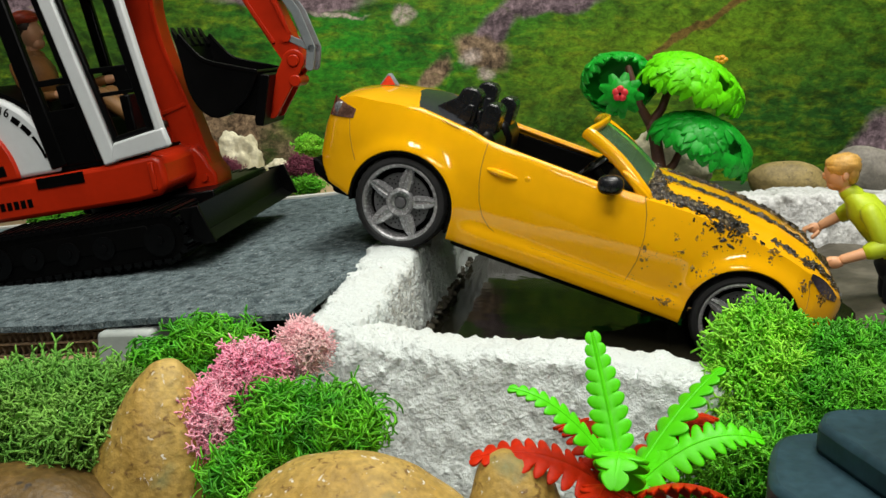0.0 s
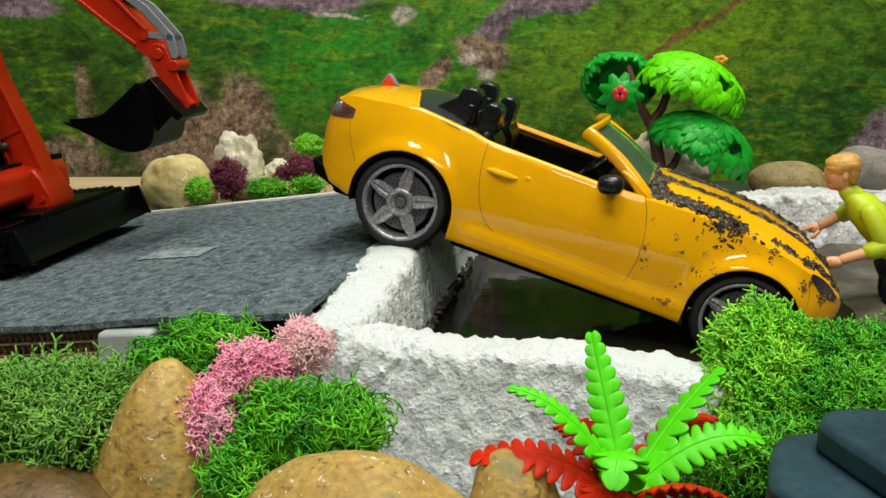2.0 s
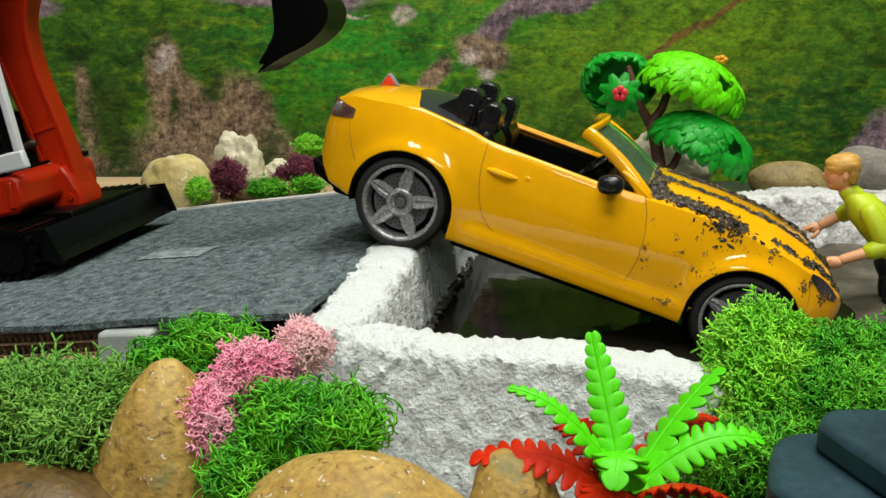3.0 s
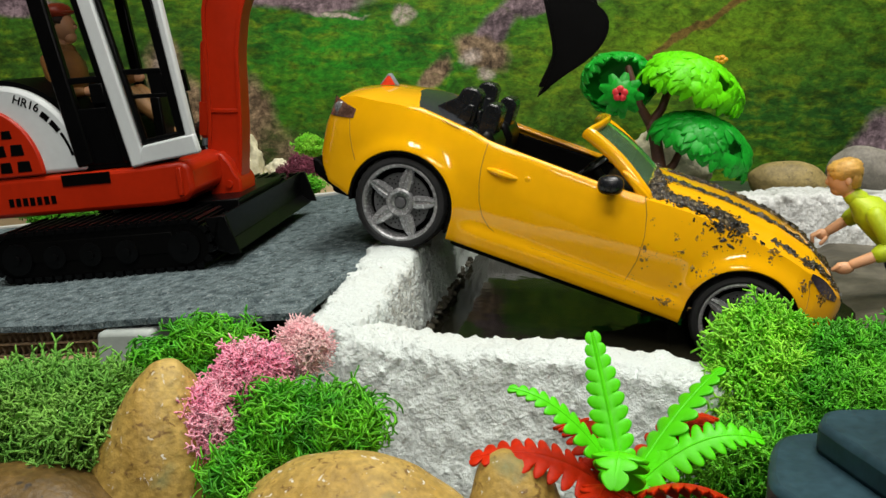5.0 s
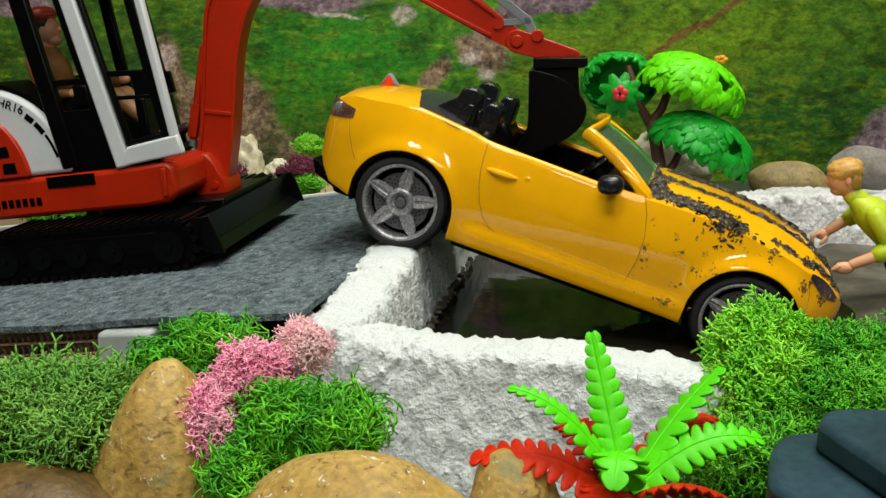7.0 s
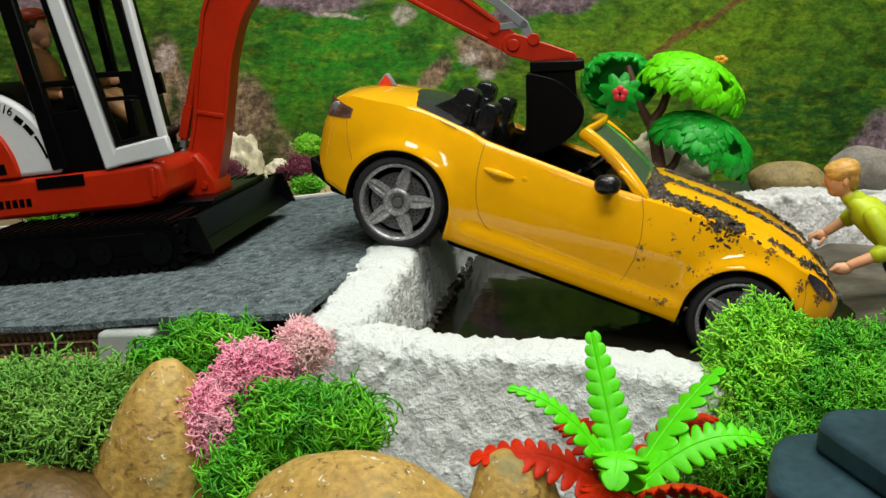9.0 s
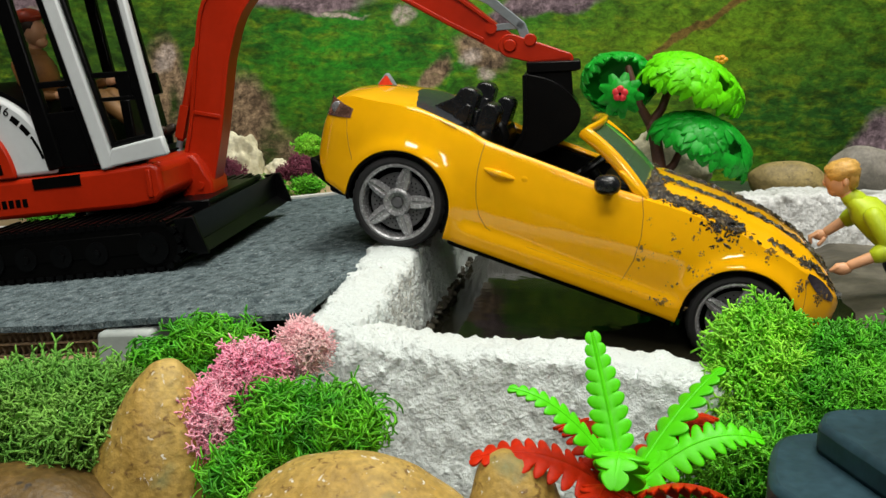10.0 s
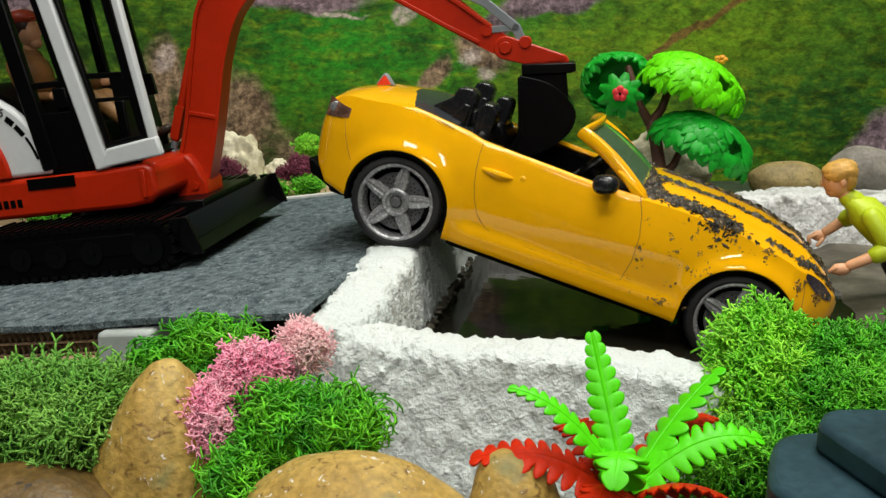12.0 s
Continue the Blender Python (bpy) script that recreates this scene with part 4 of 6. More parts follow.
# ---- the red excavator ----
def track(ex, y0, y1):
    t = part("track", Shape().slab(arc(0.040, 0.0135, 0.0112, -90, 90, 12) + arc(-0.056, 0.0135, 0.0112, 90, 270, 12), y0, y1), BLACK_MATT, ex, "black rubber crawler track")
    L, r = 0.096, 0.0125
    total = 2 * L + 2 * math.pi * r
    pad = Shape().box(-0.0021, 0.0021, y0 - 0.0012, y1 + 0.0012, -0.0014, 0.0008).box(-0.0009, 0.0009, y0 - 0.0008, y1 + 0.0008, 0.0008, 0.0020)
    me = mesh_of("track_pad", pad, BLACK, False)
    n = 48
    for i in range(n):
        d = total * i / n
        if d < L:
            x, z, a = -L / 2 + d, 0.0135 + r, 0
        elif d < L + math.pi * r:
            q = (d - L) / r
            x, z, a = L / 2 + r * math.sin(q), 0.0135 + r * math.cos(q), q
        elif d < 2 * L + math.pi * r:
            x, z, a = L / 2 - (d - L - math.pi * r), 0.0135 - r, math.pi
        else:
            q = (d - 2 * L - math.pi * r) / r
            x, z, a = -L / 2 - r * math.sin(q), 0.0135 - r * math.cos(q), math.pi + q
        ob = new("track_pad", me)
        ob.parent = t
        ob.matrix_basis = pose(x - 0.008, 0, z, 0, math.degrees(a), 0)
    yy = y0 if y0 < 0 else y1
    sg = -1 if y0 < 0 else 1
    for x in (-0.054, -0.033, -0.013, 0.007, 0.038):
        s = Shape().tube([(x, yy, 0.0125), (x, yy + sg * 0.0018, 0.0125)], 0.0062 if -0.04 < x < 0.03 else 0.0085, 16, cap=False)
        s.tube([(x, yy, 0.0125), (x, yy + sg * 0.003, 0.0125)], 0.0022, 10, cap=False)
        part("road_wheel", s, BLACK, t)
    s = Shape().slab([(-0.050, 0.010), (-0.046, 0.021), (0.032, 0.021), (0.036, 0.010)], yy - 0.0008, yy + 0.0008)
    part("side_frame", s, BLACK_MATT, t, bevel=0.0004)
    return t


def bar(s, p, q, w, d, mat=0):
    """A square bar from p to q, w across in x-z, d deep in y."""
    p, q = Vector(p), Vector(q)
    t = (q - p).normalized()
    n = Vector((-t.z, 0, t.x)).normalized() if abs(t.y) < 0.9 else Vector((1, 0, 0))
    b = t.cross(n).normalized()
    vs = [c + n * (w / 2) * i + b * (d / 2) * j for c in (p, q) for i, j in ((-1, -1), (1, -1), (1, 1), (-1, 1))]
    return s.add(vs, [(0, 1, 2, 3), (7, 6, 5, 4), (0, 4, 5, 1), (1, 5, 6, 2), (2, 6, 7, 3), (3, 7, 4, 0)], mat)


def text_mesh(word, size, depth):
    cu = bpy.data.curves.new("lettering", "FONT")
    cu.body, cu.size, cu.extrude = word, size, depth
    tmp = bpy.data.objects.new("lettering", cu)
    scene.collection.objects.link(tmp)
    me = bpy.data.meshes.new_from_object(tmp.evaluated_get(bpy.context.evaluated_depsgraph_get()))
    bpy.data.objects.remove(tmp)
    return me


def ribbon(centre, halves, y0, y1, s, mat=0):
    """A flat member whose middle line runs in x, z."""
    left, right = [], []
    for i, (x, z) in enumerate(centre):
        a, b = centre[max(0, i - 1)], centre[min(len(centre) - 1, i + 1)]
        d = Vector((b[0] - a[0], b[1] - a[1])).normalized()
        left.append((x - d.y * halves[i], z + d.x * halves[i]))
        right.append((x + d.y * halves[i], z - d.x * halves[i]))
    d0, d1 = Vector(centre[0]) - Vector(centre[1]), Vector(centre[-1]) - Vector(centre[-2])
    a0 = math.degrees(math.atan2(d0.y, d0.x))
    a1 = math.degrees(math.atan2(d1.y, d1.x))
    out = left + [p for p in arc(*centre[-1], halves[-1], a1 + 80, a1 - 80, 8)] + right[::-1] + [p for p in arc(*centre[0], halves[0], a0 + 80, a0 - 80, 8)]
    s.slab(out, y0, y1, mat)
    return left, right


def smooth_path(pts, n=4):
    out = []
    for i in range(len(pts) - 1):
        p = [Vector(pts[max(0, i - 1)]), Vector(pts[i]), Vector(pts[i + 1]), Vector(pts[min(len(pts) - 1, i + 2)])]
        for k in range(n):
            t = k / n
            out.append(tuple(0.5 * ((2 * p[1]) + (p[2] - p[0]) * t + (2 * p[0] - 5 * p[1] + 4 * p[2] - p[3]) * t * t + (3 * p[1] - p[0] - 3 * p[2] + p[3]) * t ** 3)))
    return out + [tuple(pts[-1])]


def excavator():
    ex = thing("excavator", "orange-red and white toy crawler excavator with a black bucket", "toy excavator")
    track(ex, -0.079, -0.043)
    track(ex, 0.043, 0.079)
    s = Shape().box(-0.04, 0.045, -0.043, 0.043, 0.008, 0.020).tube([(0, 0, 0.018), (0, 0, 0.032)], 0.034, 28, cap=False)
    part("undercarriage", s, BLACK_MATT, ex, "black undercarriage with slew ring", bevel=0.001)
    # dozer blade
    s = Shape().slab([(0.0570, 0.0262), (0.0585, 0.0267), (0.0560, 0.018), (0.0570, 0.0115), (0.0635, 0.0065), (0.0610, 0.0065), (0.0540, 0.0115), (0.0530, 0.018)], -0.078, 0.078)
    bl = part("dozer_blade", s, BLACK, ex, "black dozer blade", bevel=0.0004)
    for y in (-0.078, 0.0755):
        s = Shape().slab([(0.050, 0.0262), (0.0610, 0.0267), (0.0665, 0.0065), (0.055, 0.0085)], y, y + 0.0025)
        part("blade_end", s, BLACK, bl, bevel=0.0004)
    for y in (-0.026, 0.026):
        s = Shape()
        bar(s, (0.036, y, 0.014), (0.0545, y, 0.016), 0.006, 0.007)
        part("blade_arm", s, BLACK_MATT, bl, bevel=0.0006)
    s = Shape().box(0.030, 0.056, -0.040, 0.040, 0.017, 0.0295)
    part("tread_step", s, BLACK, ex, bevel=0.0008)
    # house
    base = [(-0.110, 0.036), (-0.104, 0.0315), (0.020, 0.0312), (0.033, 0.0325), (0.0385, 0.037), (0.0385, 0.051), (0.034, 0.0545), (0.010, 0.0530), (-0.110, 0.0525)]
    house = part("house", Shape().slab(base, -0.057, 0.030), RED, ex, "orange-red lower house", bevel=0.0025)
    s = Shape().slab([(-0.0342, 0.0462), (-0.0342, 0.0522), (-0.0068, 0.0522), (-0.0068, 0.0462)], -0.0576, -0.0568)
    part("step_plate", s, BLACK_MATT, house, "black step plate")
    s = Shape().slab([(0.030, 0.036), (0.0305, 0.051), (0.0335, 0.051), (0.0330, 0.036)], -0.0585, -0.0565)
    part("rib", s, RED, house, bevel=0.0006)
    # swing bracket in front carrying the boom
    s = Shape().slab([(0.030, 0.028), (0.030, 0.052), (0.040, 0.053), (0.0450, 0.046), (0.0465, 0.041), (0.0495, 0.036), (0.0490, 0.027), (0.043, 0.0255)], -0.015, 0.011)
    br = part("swing_bracket", s, RED, ex, "orange-red swing bracket", bevel=0.0015)
    s = Shape().tube([(0.0425, -0.0163, 0.0345), (0.0425, 0.0123, 0.0345)], 0.0022, 12, cap=False)
    part("pivot_pin", s, RED, br)
    s = Shape().slab([(0.010, 0.0530), (0.014, 0.0545), (0.030, 0.0552), (0.0365, 0.0535), (0.0375, 0.045), (0.030, 0.045)], -0.050, 0.006)
    part("front_cowl", s, RED, ex, bevel=0.002)
    # engine cover: white arch round a red grille
    def oval(rx, rz, a0, a1, n, cx=-0.066):
        return [(cx + rx * math.cos(radians(a0 + (a1 - a0) * i / n)), 0.0535 + rz * math.sin(radians(a0 + (a1 - a0) * i / n))) for i in range(n + 1)]
    outer = oval(0.0470, 0.0490, 0, 180, 36)
    s = Shape().slab(outer, -0.0555, 0.0555)
    eng = part("engine_cover", s, WHITE, ex, "white arched engine cover", bevel=0.0025)
    s = Shape()
    o, i_ = oval(0.0498, 0.0518, 0, 178, 36), oval(0.0472, 0.0492, 178, 0, 36)
    s.slab(o + i_, -0.052, 0.052)
    part("cover_seal", s, BLACK_MATT, eng, "black gap trim")
    s = Shape().slab(oval(0.0330, 0.0385, 0, 180, 30, -0.0757), -0.0580, -0.0550)
    gr = part("grille", s, RED, eng, "orange-red vented side grille", bevel=0.0012)
    for x, z, w, h in ((-0.0535, 0.0590, 0.0082, 0.0058), (-0.0560, 0.0680, 0.0078, 0.0060), (-0.0605, 0.0765, 0.0062, 0.0045), (-0.0640, 0.0590, 0.0070, 0.0058), (-0.0660, 0.0680, 0.0070, 0.0060), (-0.0745, 0.0590, 0.0070, 0.0058), (-0.0760, 0.0680, 0.0070, 0.0060)):
        s = Shape().slab([(x - w / 2, z - h / 2), (x + w / 2, z - h / 2), (x + w / 2 - 0.0006, z + h / 2), (x - w / 2 + 0.0006, z + h / 2)], -0.0584, -0.0572)
        part("vent_slot", s, BLACK_MATT, gr, "dark vent opening", bevel=0.0003)
    for a0, a1, w in ((50, 43, 3.2), (41, 32, 2.8), (30, 12, 2.0)):
        r0 = 0.0405
        o = oval(r0 + w * 0.0005, r0 + 0.0018 + w * 0.0005, a0, a1, 8)
        i_ = oval(r0 - w * 0.0005 * (0.4 if a1 < 20 else 1), r0 + 0.0018 - w * 0.0005 * (0.4 if a1 < 20 else 1), a1, a0, 8)
        s = Shape().slab(o + i_, -0.0558, -0.0553)
        part("stripe", s, BLACK_MATT, eng, "tapering black stripe")
    ob = new("number_lettering", text_mesh("HR16", 0.0066, 0.00015))
    ob.data.materials.append(BLACK_MATT)
    ob.parent = eng
    ob.matrix_basis = pose(-0.0552, -0.0558, 0.0932, 90, 0, 0) @ pose(0, 0, 0, 0, 0, -25)
    s = Shape()
    for k in range(7):
        x = -0.0670 + 0.0041 * k
        s.box(x, x + 0.0029, -0.0574, -0.0570, 0.0375, 0.0420)
    part("maker_mark", s, BLACK_MATT, house, "dark maker's mark", bevel=0.0002)
    # cab: white and black frame, open windows
    top = 0.168
    cab = part("cab", Shape().box(-0.036, 0.030, -0.054, 0.040, 0.0535, 0.057), BLACK_CABIN, ex, "open cab with white and black pillars", bevel=0.0006)

    def post(nm, p, q, w, d, mat, bev=0.0012):
        s = Shape()
        bar(s, p, q, w, d)
        return part(nm, s, mat, cab, bevel=bev)

    post("white_pillar", (0.0105, -0.0555, 0.0535), (-0.0102, -0.0515, top), 0.0082, 0.0050, WHITE)
    post("front_pillar", (0.0415, -0.0555, 0.0590), (0.0300, -0.0515, top), 0.0046, 0.0050, WHITE)
    s = Shape().slab([(0.010, 0.0540), (0.0450, 0.0575), (0.0432, 0.0680), (0.0140, 0.0640)], -0.0580, -0.0530)
    part("white_sill", s, WHITE, cab, bevel=0.0012)
    post("window_trim", (0.0366, -0.0545, 0.0670), (0.0240, -0.0505, top), 0.0062, 0.0035, BLACK)
    post("window_trim", (0.0155, -0.0545, 0.0640), (-0.0045, -0.0505, top), 0.0032, 0.0035, BLACK)
    post("window_trim", (0.0130, -0.0545, 0.0655), (0.0400, -0.0545, 0.0690), 0.0030, 0.0035, BLACK)
    post("door_post", (0.0045, -0.0545, 0.0560), (-0.0162, -0.0505, top), 0.0052, 0.0035, BLACK)
    post("rear_pillar", (-0.0195, -0.0545, 0.0560), (-0.0365, -0.0505, top), 0.0096, 0.0050, BLACK)
    post("rail", (0.0080, -0.0535, 0.1027), (0.0344, -0.0535, 0.1012), 0.0030, 0.0020, BLACK, 0.0005)
    post("rail", (0.0108, -0.0535, 0.0897), (0.0375, -0.0535, 0.0888), 0.0022, 0.0020, BLACK, 0.0005)
    post("rail", (-0.0284, -0.0535, 0.1010), (-0.0013, -0.0535, 0.1005), 0.0034, 0.0020, BLACK, 0.0005)
    post("far_pillar", (-0.0200, 0.0330, 0.0560), (-0.0270, 0.0310, top), 0.0070, 0.0050, BLACK)
    post("far_pillar", (0.0060, 0.0330, 0.0560), (-0.0060, 0.0310, top), 0.0060, 0.0050, BLACK)
    post("far_pillar", (-0.0400, 0.0330, 0.0560), (-0.0450, 0.0310, top), 0.0070, 0.0050, BLACK)
    s = Shape().slab([(-0.020, 0.0560), (-0.0235, 0.0860), (0.0000, 0.0860), (0.0040, 0.0560)], -0.0545, -0.0530)
    door = part("door_panel", s, BLACK, cab, "black lower door panel", bevel=0.0006)
    s = Shape().slab([(-0.0105, 0.0880), (-0.0110, 0.0985), (-0.0030, 0.0985), (-0.0022, 0.0880)], -0.0555, -0.0535)
    part("door_lock", s, BLACK, door, bevel=0.0008)
    s = Shape().slab([(0.0225, 0.0900), (0.0215, 0.1020), (0.0290, 0.1020), (0.0320, 0.0960), (0.0315, 0.0900)], -0.0545, -0.0520)
    part("latch_plate", s, BLACK, cab, bevel=0.0006)
    s = Shape().slab([(0.002, 0.088), (0.0005, 0.101), (0.010, 0.101), (0.0115, 0.088)], 0.024, 0.028)
    part("side_box", s, BLACK, cab, bevel=0.0006)
    s = Shape().box(-0.020, 0.010, 0.032, 0.034, 0.056, 0.066)
    part("far_sill", s, BLACK, cab)
    s = Shape().box(-0.040, 0.040, -0.055, 0.036, top - 0.002, top + 0.008)
    part("cab_roof", s, WHITE, cab, "white cab roof", bevel=0.003)
    s = Shape().slab([(-0.040, 0.056), (-0.048, 0.100), (-0.042, 0.101), (-0.033, 0.076), (-0.008, 0.077), (-0.006, 0.056)], -0.030, 0.014)
    part("seat", s, BLACK_MATT, cab, "black driver's seat", bevel=0.002)
    s = Shape().box(-0.014, -0.002, -0.048, -0.036, 0.056, 0.094).box(0.010, 0.016, -0.03, 0.012, 0.056, 0.088)
    part("console", s, BLACK, cab, "black control console", bevel=0.001)
    for y in (-0.024, 0.008):
        part("control_lever", Shape().tube([(0.012, y, 0.086), (0.010, y, 0.101)], 0.0014, 8), BLACK, cab)
    # boom, arm and bucket turn on their pins
    boom = part("boom", Shape(), RED, ex, "orange-red bent boom")
    line = smooth_path([(0, 0), (0.0070, 0.030), (0.0102, 0.050), (0.0150, 0.080), (0.0230, 0.104), (0.0460, 0.1245), (0.0845, 0.1358)], 5)
    halves = [lerp([(0, 0.0105), (0.2, 0.0100), (0.45, 0.0102), (0.62, 0.0118), (0.8, 0.0106), (1, 0.0080)], i / (len(line) - 1)) for i in range(len(line))]

    def flat(pts):
        return [tuple(Vector((p[0] * math.cos(radians(58.1)) + p[1] * math.sin(radians(58.1)), -p[0] * math.sin(radians(58.1)) + p[1] * math.cos(radians(58.1))))) for p in pts]
    line = flat(line)
    s = Shape()
    left, right = ribbon(line, halves, -0.0060, 0.0060, Shape())
    ribbon(line, [h - 0.0012 for h in halves], -0.0060, 0.0060, s)
    boom.data = mesh_of("boom", s, RED, 40)
    for nm, edge, sgn in (("flange", left, -1), ("flange", right, 1)):
        s = Shape()
        k = 0.0011
        mids = []
        for i, p in enumerate(edge):
            q = Vector(line[i]) - Vector(p)
            q.normalize()
            mids.append((p[0] + q.x * k, p[1] + q.y * k))
        ribbon(mids, [k] * len(mids), -0.0074, 0.0074, s)
        part(nm, s, RED, boom, bevel=0.0003)
    for i in (8,):
        s = Shape()
        bar(s, (left[i][0], 0, left[i][1]), (right[i][0], 0, right[i][1]), 0.0022, 0.0140)
        part("web", s, RED, boom, bevel=0.0003)
    s = Shape().tube([(0.16, -0.0115, 0), (0.16, 0.0115, 0)], 0.0035, 14, cap=False)
    part("elbow_pin", s, RED, boom)
    cyl = part("boom_cylinder", Shape().tube([(0.011, 0, 0), (0.062, 0, 0)], 0.0026, 14).box(0.011, 0.030, -0.0030, 0.0030, -0.0024, 0.0026), RED, ex, "orange-red boom cylinder")
    part("piston_rod", Shape().tube([(0, 0, 0), (0.014, 0, 0)], 0.0020, 12), GREY, cyl, "grey piston rod")
    part("cylinder_eye", Shape().tube([(0.001, -0.0055, 0), (0.001, 0.0055, 0)], 0.0038, 12, cap=False), GREY, cyl)
    part("stop_plate", Shape().box(0.014, 0.030, 0.0045, 0.0060, -0.0015, 0.0030), BLACK, cyl)
    arm = part("arm", Shape(), RED, ex, "orange-red dipper arm")
    s = Shape()
    ribbon([(-0.024, 0.004), (0.0, 0.001), (0.03, 0.0015), (0.07, 0.001), (0.092, 0.0), (0.1046, 0.0)], [0.007, 0.0105, 0.0105, 0.0085, 0.0065, 0.0055], -0.0065, 0.0065, s)
    arm.data = mesh_of("arm", s, RED, 40)
    for z0 in (0.0095, -0.0075):
        s = Shape()
        ribbon([(0.0, z0), (0.03, z0 * 0.98), (0.07, z0 * 0.80), (0.090, z0 * 0.62)], [0.0010] * 4, -0.0080, 0.0080, s)
        part("flange", s, RED, arm, bevel=0.0003)
    s = Shape().tube([(0.1046, -0.0085, 0), (0.1046, 0.0085, 0)], 0.0040, 14, cap=False).tube([(0.091, -0.0078, 0.003), (0.091, 0.0078, 0.003)], 0.0032, 14, cap=False)
    part("arm_pin", s, RED, arm)
    s = Shape().tube([(0.02, 0, 0.0155), (0.070, 0, 0.0145)], 0.0048, 14)
    part("bucket_cylinder", s, RED, arm, "orange-red bucket cylinder")
    for y in (-0.0075, 0.0055):
        s = Shape()
        ribbon([(0.066, 0.0135), (0.083, 0.0150), (0.104, 0.0120)], [0.0024] * 3, y, y + 0.002, s)
        ribbon([(0.104, 0.0120), (0.112, 0.0060)], [0.0024] * 2, y, y + 0.002, s)
        ribbon([(0.091, 0.0030), (0.104, 0.0120)], [0.0018] * 2, y + 0.0004, y + 0.0016, s)
        part("link_plate", s, GREY, arm, "grey bucket link", bevel=0.0003)
    # bucket, drawn with its pin at the origin
    bucket = part("bucket", Shape(), BLACK, ex, "black toothed digging bucket")
    inner = [(0.0068, -0.0165), (0.0060, -0.0300), (0.0045, -0.0450), (-0.0005, -0.0530), (-0.0070, -0.0605)]
    back = smooth_path([(0.0075, -0.0160), (0.0207, -0.0205), (0.0295, -0.0278), (0.0345, -0.0362), (0.0325, -0.0440), (0.0265, -0.0500), (0.0180, -0.0545), (0.0070, -0.0580), (-0.0045, -0.0625)], 3)
    hw = 0.0235
    s = Shape()
    s.slab(back + inner[::-1], -hw, -hw + 0.0015)
    part("side_plate", Shape().slab(back + inner[::-1], hw - 0.0015, hw), BLACK, bucket)
    bucket.data = mesh_of("bucket", s, BLACK, 40)
    s = Shape()
    ribbon(back, [0.0009] * len(back), -hw + 0.0002, hw - 0.0002, s)
    part("shell", s, BLACK, bucket, "curved black bucket shell", bevel=0.0002)
    for y in (-hw - 0.0008, hw - 0.0004):
        s = Shape()
        ribbon(smooth_path([(p[0] + 0.0004, p[1]) for p in inner], 3), [0.0011] * 13, y, y + 0.0012, s)
        part("rim_bead", s, BLACK, bucket, bevel=0.0003)
    s = Shape().slab([(0.0085, -0.0150), (0.0085, -0.0092), (0.0370, -0.0108), (0.0370, -0.0152), (0.0340, -0.0160)], -hw + 0.003, hw - 0.003)
    mp = part("mount_plate", s, BLACK, bucket, "black mounting plate", bevel=0.0006)
    s = Shape().slab([(0.0090, -0.0150), (0.0320, -0.0155), (0.0322, -0.0310), (0.0280, -0.0275), (0.0200, -0.0212), (0.0090, -0.0170)], -hw + 0.005, hw - 0.005)
    part("neck_block", s, BLACK, mp, bevel=0.0006)
    for k in range(5):
        y = -hw + 0.0035 + (2 * hw - 0.007) * k / 4
        s = Shape().slab([(-0.0020, -0.0588), (-0.0100, -0.0655), (-0.0105, -0.0662), (-0.0045, -0.0640), (0.0010, -0.0610)], y - 0.0026, y + 0.0026)
        part("tooth", s, BLACK, bucket, bevel=0.0006)
    s = Shape()
    ribbon([(0.0, 0.0), (0.0120, -0.0045), (0.0300, -0.0100)], [0.0062, 0.0056, 0.0036], -0.0085, -0.0060, s)
    ribbon([(0.0, 0.0), (0.0120, -0.0045), (0.0300, -0.0100)], [0.0062, 0.0056, 0.0036], 0.0060, 0.0085, s)
    s.tube([(0.0, -0.0095, 0.0), (0.0, 0.0095, 0.0)], 0.0034, 12, cap=False).tube([(0.0110, -0.0095, 0.002), (0.0110, 0.0095, 0.002)], 0.0034, 12, cap=False)
    s.box(0.010, 0.032, -0.0085, 0.0085, -0.0118, -0.0085)
    part("bucket_bracket", s, RED, bucket, "orange-red bucket bracket", bevel=0.0005)
    return ex, boom, cyl, arm, bucket


EXC, BOOM, CYLINDER, ARM, BUCKET = excavator()


